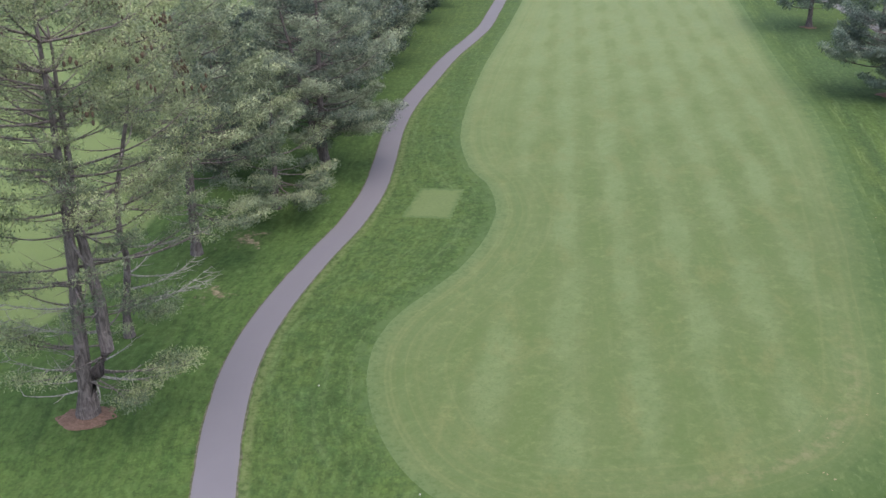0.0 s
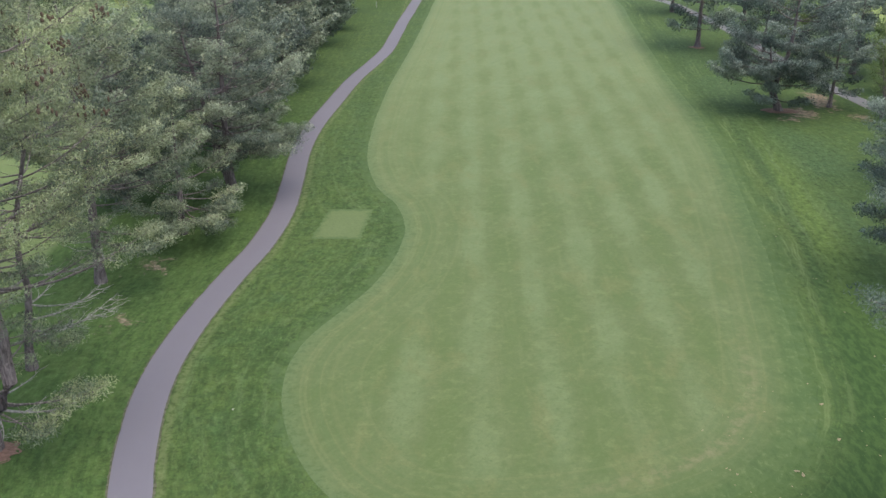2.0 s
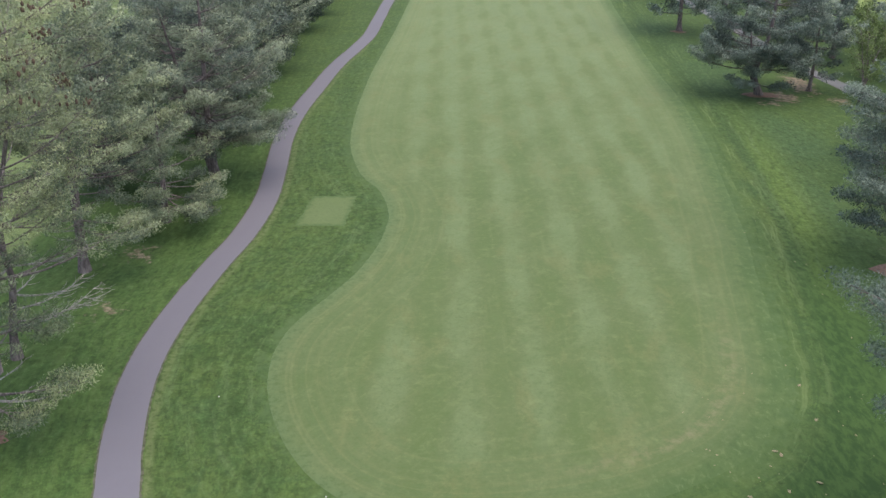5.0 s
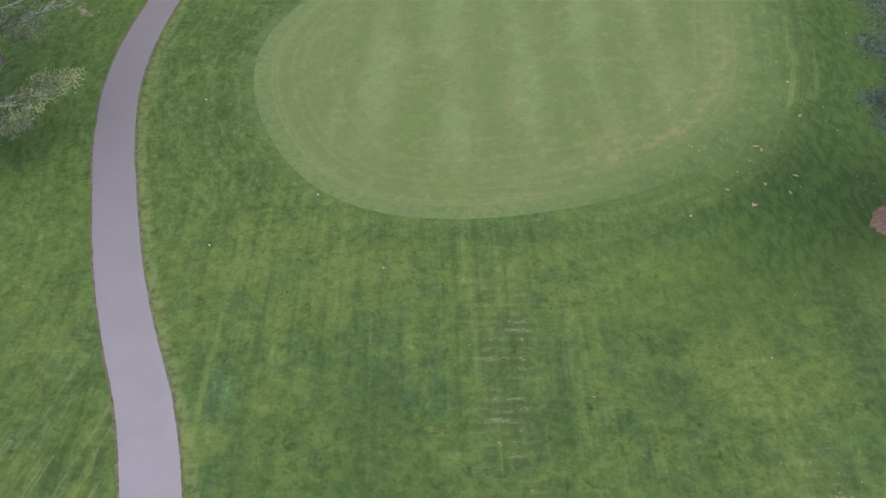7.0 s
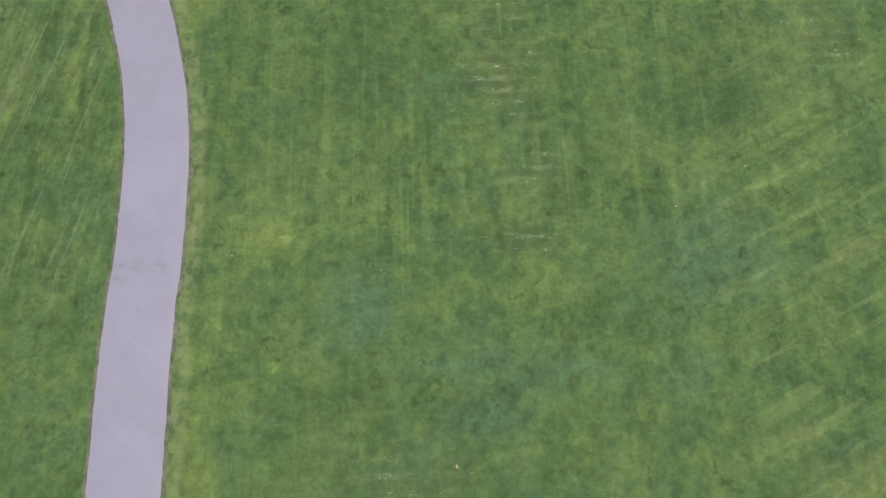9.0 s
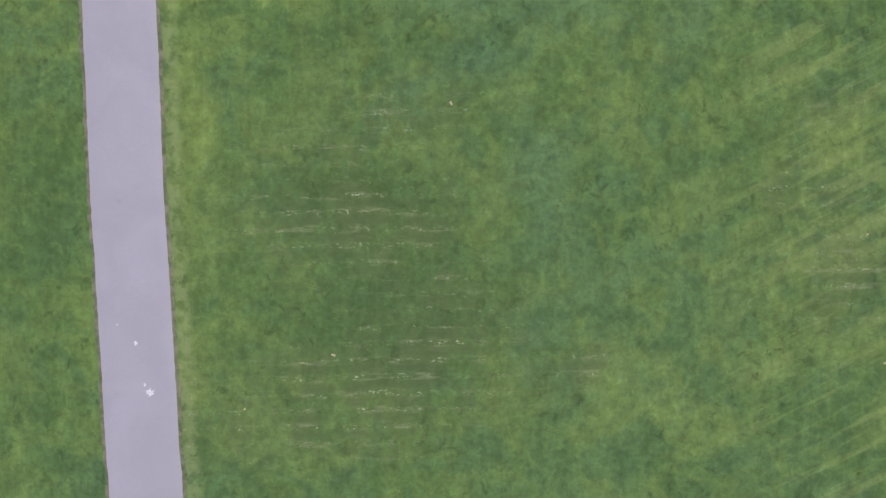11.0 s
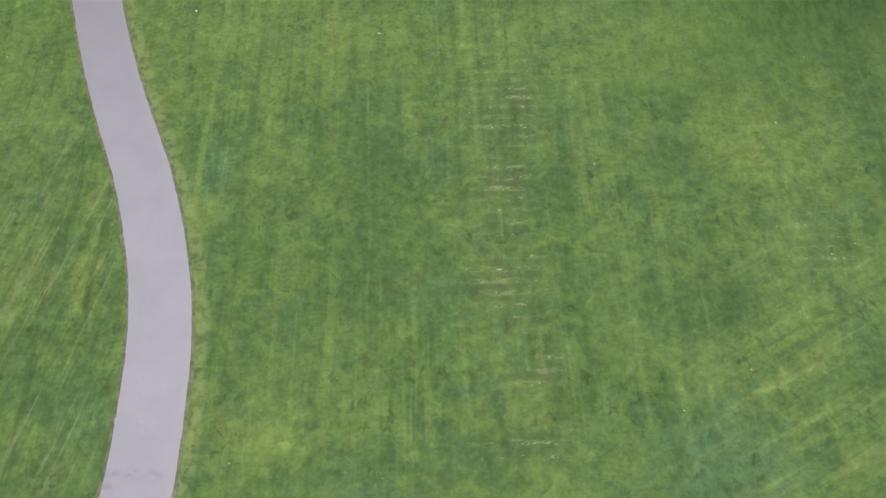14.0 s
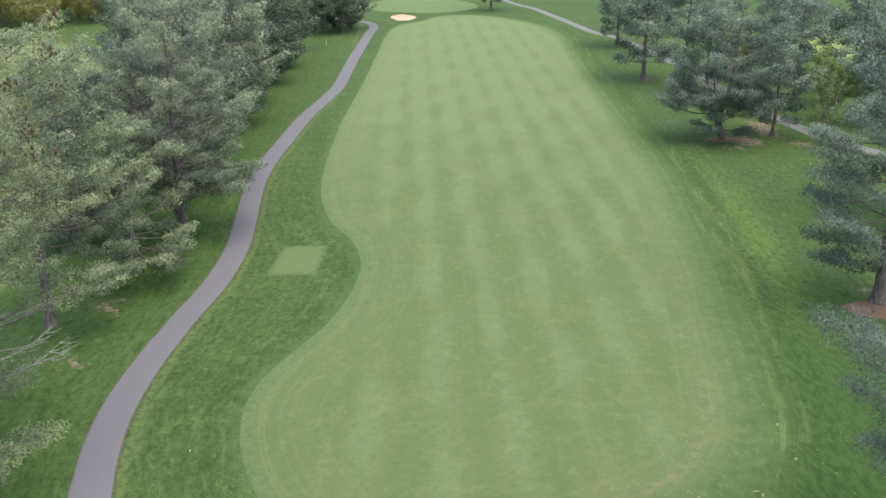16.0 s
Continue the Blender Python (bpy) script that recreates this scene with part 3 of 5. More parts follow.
gx, gy = graded(-3000, 3000, -56, 70, 0.6), graded(-2500, 4000, -24, 260, 0.9)
XX, YY = np.meshgrid(gx, gy)
GV = np.stack([XX.ravel(), YY.ravel(), ground_z(XX, YY).ravel()], 1)
ground = new("ground", mesh_of("ground", GV, grid_faces(len(gy), len(gx)), ROUGH, True))
BLOBS = {  # areas of the rough: x, y, half-widths, strength
    "dry": ((2.9, 25.5, 1.2, 3.0, 1.25), (2.7, 21.1, 1.0, 2.0, 1.35), (2.4, 16.8, 1.3, 1.7, 1.1), (3.1, 12.7, 1.0, 1.1, 0.9), (2.9, 10.4, 1.4, 0.5, 1), (-3.0, -1.3, 3.4, 1.5, 1), (-1.0, 2.4, 3.2, 0.8, 0.6), (13.0, -3.2, 1.8, 1.6, 0.7),
            (-1.9, -0.4, 1.6, 0.7, 0.7), (-3.7, 1.3, 2.2, 0.7, 0.6), (-0.6, -3.7, 2.7, 0.7, 0.8), (-0.2, -5.1, 2.6, 0.9, 0.9), (-2.8, -6.5, 4.7, 1.0, 1), (-4.2, -7.9, 4.0, 0.9, 0.9),
            (4.8, -6.0, 1.1, 0.4, 0.9), (12.6, 2.5, 0.9, 0.5, 1), (10.9, -0.2, 0.7, 1.1, 0.7), (12.6, -1.0, 0.9, 1.0, 0.8), (14.4, 17.7, 1.5, 1.5, 0.6)),
    "soil": ((42.8, 111.5, 2.2, 3.0, 1.0), (47.3, 118.0, 2.0, 6.0, 1.0), (40.3, 108.5, 1.6, 1.6, 0.9), (49.4, 109.8, 1.6, 2.0, 0.9), (-23.4, 54.5, 2.2, 3.0, 0.5), (-21.5, 73.1, 1.4, 2.0, 0.85), (37.0, 62.5, 3.0, 4.0, 0.7), (-24.3, 64.2, 2, 3, 0.6)),
    "blue": ((-2.5, 8.1, 1.4, 1.4, 1), (-3.6, 6.9, 1.5, 1.0, 0.8), (9.0, 9.6, 3.0, 2.4, 0.9), (7.4, 7.1, 3.3, 1.1, 0.6), (-9.1, 22.2, 1.2, 1.8, 0.8), (-8.7, 18.2, 0.8, 1.5, 0.6), (1.4, 4.0, 2.0, 1.1, 0.7),
             (3.1, 0.3, 1.6, 2.0, 0.8), (2.2, 5.7, 4.8, 1.5, 0.7), (7.7, 5.5, 2.2, 1.7, 0.6), (5.9, -2.8, 2.9, 1.8, 0.5), (3.0, -4.8, 2.2, 1.6, 0.6), (-0.8, 2.6, 1.5, 1.1, 0.6), (29.8, 62.3, 2, 8, 0.6), (33.3, 76.5, 3, 10, 0.8),
             (37.4, 95.7, 5, 12, 0.9), (37.0, 122.6, 5, 12, 1.0), (36.2, 150.1, 5, 18, 1.0), (33.8, 105.4, 2.5, 10, 0.6)),
    "yellow": ((12.9, 15.2, 2.2, 4.3, 0.7), (13.2, 22.5, 3.4, 4.5, 0.65), (3.0, 11.5, 1.2, 1.3, 0.7), (-9.3, 20.1, 0.8, 1.1, 1), (-6.0, 10.8, 2.2, 1.6, 0.55), (-8.5, 11.6, 0.6, 1.8, 0.9), (-8.1, 3.1, 1.0, 5.5, 0.7), (-8.3, -5.3, 0.7, 2.6, 0.7),
               (12.7, 1.0, 1.4, 1.8, 0.8), (10.6, -3.2, 2.1, 1.2, 0.5), (-13.5, 17.4, 0.6, 2.0, 0.9), (-16.9, 25.1, 2.3, 3.6, 0.5), (11.9, 29.5, 4.4, 1.8, 0.8), (-7.9, 32.0, 2.4, 2.0, 0.5),
               (-3.7, 29.8, 2.0, 2.0, 0.6), (27.8, 70.2, 1.3, 9, 1.0), (29.4, 86.3, 1.1, 10, 1.0), (25.2, 55.1, 1.4, 4, 0.7)),
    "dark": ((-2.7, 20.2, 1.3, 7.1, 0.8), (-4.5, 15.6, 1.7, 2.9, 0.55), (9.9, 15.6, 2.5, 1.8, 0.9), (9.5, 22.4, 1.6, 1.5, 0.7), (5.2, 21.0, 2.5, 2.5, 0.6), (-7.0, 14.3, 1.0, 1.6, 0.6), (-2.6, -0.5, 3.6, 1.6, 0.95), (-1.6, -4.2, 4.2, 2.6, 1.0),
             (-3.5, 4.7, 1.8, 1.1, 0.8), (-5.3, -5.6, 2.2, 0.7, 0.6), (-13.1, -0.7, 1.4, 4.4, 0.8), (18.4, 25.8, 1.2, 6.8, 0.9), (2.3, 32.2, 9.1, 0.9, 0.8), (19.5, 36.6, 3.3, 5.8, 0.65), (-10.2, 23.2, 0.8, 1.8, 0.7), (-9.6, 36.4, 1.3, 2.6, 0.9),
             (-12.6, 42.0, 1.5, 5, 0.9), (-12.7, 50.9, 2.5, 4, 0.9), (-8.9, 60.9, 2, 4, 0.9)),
    # joined to dark below; patches by the right-hand pines hold their shade as colour
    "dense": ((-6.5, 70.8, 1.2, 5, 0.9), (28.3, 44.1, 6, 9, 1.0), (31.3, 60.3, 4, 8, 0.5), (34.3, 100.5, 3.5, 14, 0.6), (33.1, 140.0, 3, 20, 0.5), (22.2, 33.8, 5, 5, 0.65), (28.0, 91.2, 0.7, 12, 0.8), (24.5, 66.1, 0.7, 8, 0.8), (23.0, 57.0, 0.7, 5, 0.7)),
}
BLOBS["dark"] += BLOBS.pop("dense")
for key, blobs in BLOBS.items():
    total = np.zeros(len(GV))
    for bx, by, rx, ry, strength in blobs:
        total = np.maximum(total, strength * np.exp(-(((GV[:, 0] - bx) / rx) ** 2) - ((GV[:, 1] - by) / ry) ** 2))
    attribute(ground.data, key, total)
lane_gap = np.interp(GV[:, 1], PATH_LINE[:200, 1], PATH_LINE[:200, 0]) - GV[:, 0]
attribute(ground.data, "lane", lane_gap)
bank = np.interp(GV[:, 1], PATH_LINE[:700, 1], PATH_LINE[:700, 0]) - GV[:, 0]
attribute(ground.data, "bank", bank)
drawn = np.clip((GV[:, 0] + 8) / 10, 0, 1)
attribute(ground.data, "comb", bank * (1 - drawn) - GV[:, 0] * drawn)
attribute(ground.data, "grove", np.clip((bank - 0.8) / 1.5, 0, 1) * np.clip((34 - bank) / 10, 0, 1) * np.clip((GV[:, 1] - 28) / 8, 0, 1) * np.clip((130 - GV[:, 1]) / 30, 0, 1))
attribute(ground.data, "beside", np.clip((lane_gap - 0.9) / 1.5, 0, 1) * np.clip((36 - GV[:, 1]) / 9, 0, 1) * np.clip((GV[:, 1] - 1) / 9, 0.15, 1))
close = (np.abs(GV[:, 0]) < 48) & (GV[:, 1] > 20) & (GV[:, 1] < 256)
cut = np.zeros(len(GV))
gap = to_edge(GV[close, 0], GV[close, 1], FAIRWAY_EDGE[::2])
cut[close] = np.clip((11 - gap) / 4, 0, 1) * np.clip((GV[close, 0] - 6) / 10, 0, 1)
fair = np.full(len(GV), 60.0)
fair[close] = gap
attribute(ground.data, "fair", fair)
attribute(ground.data, "cut", cut)
tagged(ground, "mown green rough grass with yellowish and blue-green patches", "grass", kind="structure")

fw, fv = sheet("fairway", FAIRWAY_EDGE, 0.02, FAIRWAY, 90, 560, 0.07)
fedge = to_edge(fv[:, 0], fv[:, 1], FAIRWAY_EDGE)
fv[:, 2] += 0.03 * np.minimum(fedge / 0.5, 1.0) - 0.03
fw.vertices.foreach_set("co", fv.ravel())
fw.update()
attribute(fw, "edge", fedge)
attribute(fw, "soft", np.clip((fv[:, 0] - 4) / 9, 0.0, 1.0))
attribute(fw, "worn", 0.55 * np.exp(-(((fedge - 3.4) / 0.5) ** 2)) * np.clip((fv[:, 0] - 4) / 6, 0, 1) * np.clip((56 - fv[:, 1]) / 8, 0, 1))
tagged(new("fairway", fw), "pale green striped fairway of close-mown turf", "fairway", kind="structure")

def strip(name, line, width, lift, material, columns=13, ragged=0.085):
    """A paved band along a line, with a crown, turned-down edges and an uneven rim."""
    d = np.gradient(line, axis=0)
    d /= np.linalg.norm(d, axis=1)[:, None]
    nrm = np.stack([-d[:, 1], d[:, 0]], 1)
    verts, edge = [], []
    for i, (p, q) in enumerate(zip(line, nrm)):
        w = width(p[1]) / 2
        for j in range(columns):
            u = -1 + 2 * j / (columns - 1)
            side = ragged * (noise.noise((p[0] * 0.8, p[1] * 0.8, 3.0 * np.sign(u))) + 0.8 * noise.noise((p[0] * 3.1, p[1] * 3.1, np.sign(u))))
            x, y = p + q * (u * w + (side * np.sign(u) if abs(u) > 0.9 else 0))
            z = ground_z(x, y) + (lift * (1 - 0.3 * u * u) if abs(u) < 0.95 else -0.02)
            verts.append((x, y, z))
            edge.append((1 - abs(u)) * w)
    me = mesh_of(name, verts, grid_faces(len(line), columns), material, True)
    attribute(me, "edge", edge)
    v = np.array(verts)
    attribute(me, "stain", np.max([np.exp(-(((v[:, 0] - a) / 0.3) ** 2) - ((v[:, 1] - b) / 0.16) ** 2) for a, b in ((-11.1, 9.5), (-9.7, 9.4), (-11.2, 9.0), (-10.4, 9.5))], axis=0))
    return me


def path_width(y):
    return float(np.interp(y, (6, 14, 24, 36, 60, 100, 120, 160), (2.70, 2.64, 2.54, 2.50, 2.42, 2.42, 2.46, 2.46)))


tagged(new("path_verge", strip("path_verge", PATH_LINE, lambda y: path_width(y) + 0.10, 0.03, VERGE, 15, 0.15)), "thin worn rim of brown soil along the cart path", "path edge", kind="structure")
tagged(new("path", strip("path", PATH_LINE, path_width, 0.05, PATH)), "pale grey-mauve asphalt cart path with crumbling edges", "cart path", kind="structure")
ROAD_LINE = spline([(72, 86), (60, 100), (54.4, 110), (52.4, 118), (50.8, 130), (50.4, 150), (49.3, 176), (46.0, 203), (42.3, 214), (39.5, 234), (35.6, 258), (29.8, 280), (20, 325)], 1.0)
tagged(new("road", strip("road", ROAD_LINE, lambda y: 2.5, 0.05, ROAD)), "light grey paved lane behind the trees", "lane", kind="structure")



def lawn(name, outline, lift, material, columns, rows, ragged, label, category):
    """A piece of short turf whose rim the longer grass grows into."""
    me, v = sheet(name, outline, lift, material, columns, rows, ragged)
    attribute(me, "edge", to_edge(v[:, 0], v[:, 1], outline))
    return tagged(new(name, me), label, category, kind="structure")


TEE_EDGE = spline([(-12.8, 69.9), (-12.7, 69.85), (-10.7, 69.9), (-8.7, 69.85), (-8.6, 69.9), (-8.58, 70.1), (-8.35, 73.4), (-8.12, 76.6), (-8.1, 76.8), (-8.2, 76.85), (-10.1, 76.8), (-12.0, 76.85), (-12.1, 76.8), (-12.12, 76.6), (-12.5, 73.4), (-12.78, 70.1)], 0.2, True)
lawn("tee_box", TEE_EDGE, 0.02, TEE, 24, 60, 0.16, "small square tee of short pale green turf", "tee box")
GREEN_EDGE = spline([(-12, 268), (-8, 258), (4, 252), (14, 256), (20, 268), (15, 284), (0, 292), (-10, 284)], 1.0, True)
lawn("putting_green", GREEN_EDGE, 0.06, GREEN, 30, 50, 0.1, "smooth light green putting green beyond the fairway", "putting green")
FIELD_EDGE = spline([(74, 176), (88, 172), (104, 180), (112, 196), (100, 206), (82, 200)], 1.0, True)
lawn("far_green", FIELD_EDGE, 0.06, FIELD, 20, 30, 0.2, "bright yellow-green neighbouring green between trees", "putting green")
LEFT_EDGE = spline([(-71.8, 26.0), (-44.6, 35.3), (-35.5, 44.3), (-32.5, 54.2), (-33.8, 69.7), (-38.4, 96.5), (-49.2, 143.2), (-57.9, 188.9), (-82.9, 199.9), (-103.3, 138.9), (-97.5, 65.2)], 1.0, True)
lawn("side_fairway", LEFT_EDGE, 0.03, SIDE, 30, 90, 0.3, "pale green fairway beyond the pines", "fairway")


# ---- trees ----
def tube(points, radii, sides=6):
    """Rings along a line, closed at the far end."""
    p = np.array(points, float)
    d = np.gradient(p, axis=0)
    d /= np.linalg.norm(d, axis=1)[:, None] + 1e-9
    ref = np.where(np.abs(d[:, 2:3]) > 0.9, np.array([[1.0, 0, 0]]), np.array([[0, 0, 1.0]]))
    a = np.cross(d, ref)
    a /= np.linalg.norm(a, axis=1)[:, None]
    b = np.cross(d, a)
    t = np.arange(sides) * 2 * math.pi / sides
    v = (p[:, None] + np.asarray(radii)[:, None, None] * (np.cos(t)[None, :, None] * a[:, None] + np.sin(t)[None, :, None] * b[:, None])).reshape(-1, 3)
    f = []
    for i in range(len(p) - 1):
        for j in range(sides):
            k = (j + 1) % sides
            f.append((i * sides + j, i * sides + k, (i + 1) * sides + k, (i + 1) * sides + j))
    f.append(tuple((len(p) - 1) * sides + j for j in range(sides)))
    return v, f


class Soup:
    """Gathers pieces into one mesh."""

    def __init__(self):
        self.v, self.f, self.n = [], [], 0

    def add(self, v, f):
        self.v.append(np.asarray(v, float))
        self.f += [tuple(i + self.n for i in q) for q in f]
        self.n += len(v)

    def mesh(self, name, material, smooth=False):
        return mesh_of(name, np.concatenate(self.v), self.f, material, smooth)


def unit(v):
    return v / (np.linalg.norm(v, axis=-1, keepdims=True) + 1e-9)


def needle_mesh(name, puffs, rng, count, length, width, material, flat=0.6):
    """Flattened puffs of needles: each puff is (x, y, z, radius, tone); the needles fan out and up and shade as one clump."""
    puffs = np.array(puffs)
    n = np.maximum(4, (count * (puffs[:, 3] / 0.5) ** 1.6).astype(int))
    c = np.repeat(puffs, n, axis=0)
    m = len(c)
    o = unit(rng.normal(0, 1, (m, 3)) + np.array([0, 0, 0.3]))
    p = c[:, :3] + o * rng.uniform(0.5, 1.0, (m, 1)) * np.array([1, 1, flat]) * c[:, 3:4]
    o = unit(o * np.array([flat, flat, 1]) + np.array([0, 0, 0.15]))
    d = unit(np.cross(o, rng.normal(0, 1, (m, 3))) + 0.6 * o)
    side = unit(np.cross(o, d) + rng.normal(0, 0.3, (m, 3)))
    side *= np.where((np.cross(d, side) * o).sum(1, keepdims=True) < 0, -1.0, 1.0)
    ln = length * rng.uniform(0.6, 1.25, (m, 1))
    wd = width * rng.uniform(0.6, 1.25, (m, 1))
    v = np.stack([p - d * ln * 0.1, p + d * ln * 0.45 - side * wd * 0.5, p + d * ln, p + d * ln * 0.5 + side * wd * 0.5], 1).reshape(-1, 3)
    me = bpy.data.meshes.new(name)
    me.vertices.add(4 * m)
    me.vertices.foreach_set("co", v.ravel())
    me.loops.add(4 * m)
    me.loops.foreach_set("vertex_index", np.arange(4 * m))
    me.polygons.add(m)
    me.polygons.foreach_set("loop_start", np.arange(m) * 4)
    me.materials.append(material)
    me.update(calc_edges=True)
    attribute(me, "tone", np.repeat(c[:, 4], 4))
    out = unit(o + 0.25 * rng.normal(0, 1, (m, 3)))
    me.normals_split_custom_set_from_vertices(np.repeat(out, 4, axis=0))
    return me


def limb(rng, start, azimuth, length, rise, droop, radius):
    """A limb that leaves the trunk, sags a little and turns up at its tip."""
    a = azimuth
    u = np.linspace(0, 1, 8)
    a_all = a + np.cumsum(rng.normal(0, 0.07, 8))
    step = length / 7
    x = start[0] + np.concatenate([[0], np.cumsum(np.cos(a_all[:-1]) * step)])
    y = start[1] + np.concatenate([[0], np.cumsum(np.sin(a_all[:-1]) * step)])
    z = start[2] + length * (rise * u - droop * np.sin(u * math.pi) + 0.10 * u**3) + np.cumsum(rng.normal(0, 0.02, 8)) * length * 0.2
    return np.stack([x, y, z], 1), radius * (1 - 0.86 * u)


def pine(name, height, spread, base, seed, material, dense=1.0, stems=((0, 0, 1.0),), extra=(), cones=0, needle=(34, 0.30, 0.085), radius=None,
         puff=0.55, kink=0.25, low_dead=0, top=0.45, gap=1.45, outer=0.42, dead_limbs=(), low_open=0.0, whorl=(2, 5)):
    """A pine: trunk or trunks with limbs in loose whorls and side shoots, and level puffs of needles on the outer wood."""
    rng = np.random.default_rng(seed)
    tree = new(name)
    radius = radius or 0.017 * height
    wood, puffs, tips = Soup(), [], []
    for lean_x, lean_y, part_height, *bends in stems:
        h = height * part_height
        u = np.linspace(0, 1, 16)
        bend = np.cumsum(rng.normal(0, kink * 0.12, (16, 2)), axis=0) * h / 16
        bend -= bend[:1]
        tx = lean_x * h * u ** 0.9 + bend[:, 0]
        ty = lean_y * h * u ** 0.9 + bend[:, 1]
        if bends:
            tx = tx + np.interp(u * h, [b[0] for b in bends], [b[1] for b in bends])
        tr = radius * (1 - 0.9 * u) * (1 + 0.6 * np.exp(-u * 45)) * (0.8 if len(stems) > 1 else 1)
        line = np.stack([tx, ty, h * u], 1)
        line[0, 2] = -0.15
        wood.add(*tube(line, tr, 10))

        def on_trunk(z):
            k = np.interp(z, line[:, 2], np.arange(16))
            i = int(min(k, 14))
            return line[i] + (line[i + 1] - line[i]) * (k - i)

        z = h * base
        turn = rng.uniform(0, 6)
        while z < h * 0.985:
            f = (z / h - base) / (1 - base)
            reach = spread * min(1.0, 0.55 + 1.6 * f) * (1 - max(0, f - 0.25) / 0.75) ** top
            for _ in range(rng.integers(2, 4) if f < low_open else rng.integers(*whorl)):
                turn += rng.uniform(0.9, 2.2)
                ln = max(0.6, reach * rng.choice((0.45, 0.7, 0.9, 1.0, 1.2)) * rng.uniform(0.85, 1.1))
                add_limb(rng, wood, puffs, tips, on_trunk(z), turn, ln, rng.uniform(-0.02, 0.24) + 0.5 * f * f, 0.07, min(0.11, 0.022 + 0.012 * ln) * (1 - 0.4 * f), dense * (0.45 if f < low_open else 1.0), puff, 0.6 if f < low_open else outer, needle[0] < 16)
            z += gap * rng.uniform(0.6, 1.4) * (1.3 if f < low_open else 1.0)
        for zz, azimuth, ln, rise in extra:
            add_limb(rng, wood, puffs, tips, on_trunk(zz), radians(azimuth), ln, rise, 0.05, 0.018 + 0.010 * ln, dense, puff, outer, needle[0] < 16)
    part("trunk", wood.mesh("trunk", BARK, True), tree)
    bare = list(dead_limbs) + [(rng.uniform(0.08, max(0.1, base)) * height, rng.uniform(0, 360), rng.uniform(1.0, 3.4), rng.uniform(-0.1, 0.15)) for _ in range(low_dead)]
    for zz, azimuth, ln, rise in bare:
        dead = Soup()
        lp, lr = limb(rng, on_trunk(zz), radians(azimuth), ln, rise, 0.05, 0.03 + 0.014 * ln)
        dead.add(*tube(lp, lr, 5))
        for q in list(range(2, 8)) * max(1, int(ln / 2)):
            sp, sr = limb(rng, lp[q], radians(azimuth) + rng.uniform(-1.1, 1.1), rng.uniform(0.15, 0.34) * ln, rng.uniform(-0.15, 0.35), 0.05, 0.016 + 0.004 * ln)
            if ln > 4:
                for w in (3, 5, 6):
                    tp, tr = limb(rng, sp[w], radians(azimuth) + rng.uniform(-1.6, 1.6), rng.uniform(0.3, 0.8), rng.uniform(-0.3, 0.4), 0.05, 0.016)
                    dead.add(*tube(tp[::3], tr[::3], 3))
            dead.add(*tube(sp[::2], sr[::2], 4))
        part("dead_branch", dead.mesh("dead_branch", TWIG), tree, "bare grey dead branch")
    crown = part("crown", needle_mesh("crown", puffs, rng, *needle, material), tree)
    if cones:
        top_tips = [t for t in tips if t[2] > 0.74 * height]
        for _ in range(cones):
            at = top_tips[rng.integers(len(top_tips))] + rng.normal(0, 0.25, 3)
            for _ in range(4):
                soup, c, r = Soup(), at + rng.normal(0, 0.2, 3), rng.uniform(0.055, 0.085)
                soup.add(*tube(np.array([c + (0, 0, 0.12), c + (0, 0, 0.04), c - (0, 0, 0.06), c - (0, 0, 0.15)]), [r * 0.4, r, r, r * 0.3], 6))
                part("cone", soup.mesh("cone", CONE), crown, "dark brown pine cone")
    return tree


def add_limb(rng, wood, puffs, tips, p0, azimuth, ln, rise, droop, r, dense, puff, outer, coarse=False):
    lp, lr = limb(rng, p0, azimuth, ln, rise, droop, r)
    wood.add(*(tube(lp[[0, 2, 4, 7]], lr[[0, 2, 4, 7]], 4) if coarse else tube(lp, lr, 5)))
    tips.append(lp[-1])
    shade = rng.uniform(0, 1)
    n_side = max(2, int((1.8 + ln * 1.25) * dense))

    def clump(at, size):
        puffs.append((*(at + rng.normal(0, 0.06, 3)), puff * size * rng.uniform(0.65, 1.25), 0.6 * shade + 0.4 * rng.uniform(0, 1)))

    for s in range(n_side):
        u = outer + (1 - outer) * (s + rng.uniform(0, 1)) / n_side
        k = u * 7
        i = min(int(k), 6)
        p = lp[i] + (lp[i + 1] - lp[i]) * (k - i)
        side = 1 if s % 2 else -1
        sl = (0.35 + 0.36 * ln * (1.1 - u)) * rng.uniform(0.6, 1.25)
        sp, sr = limb(rng, p, azimuth + side * rng.uniform(0.5, 1.1), sl, rng.uniform(0.0, 0.3), 0.03, max(0.012, r * 0.3))
        if not coarse:
            wood.add(*tube(sp[[0, 3, 7]], sr[[0, 3, 7]], 3))
        for w in ((7,) if sl < 1.0 else (4, 7)):
            clump(sp[w], 1.1)
    clump(lp[7], 1.2)
    clump(lp[6], 1.0)
    for _ in range(0 if coarse else int(1 + ln * 0.7)):  # bare twigs on the inner wood
        i = rng.integers(1, 5)
        sp, sr = limb(rng, lp[i], azimuth + rng.choice((-1, 1)) * rng.uniform(0.4, 1.2), rng.uniform(0.5, 0.35 * ln + 0.6), rng.uniform(-0.15, 0.35), 0.04, max(0.014, r * 0.35))
        wood.add(*tube(sp[[0, 3, 7]], sr[[0, 3, 7]], 3))


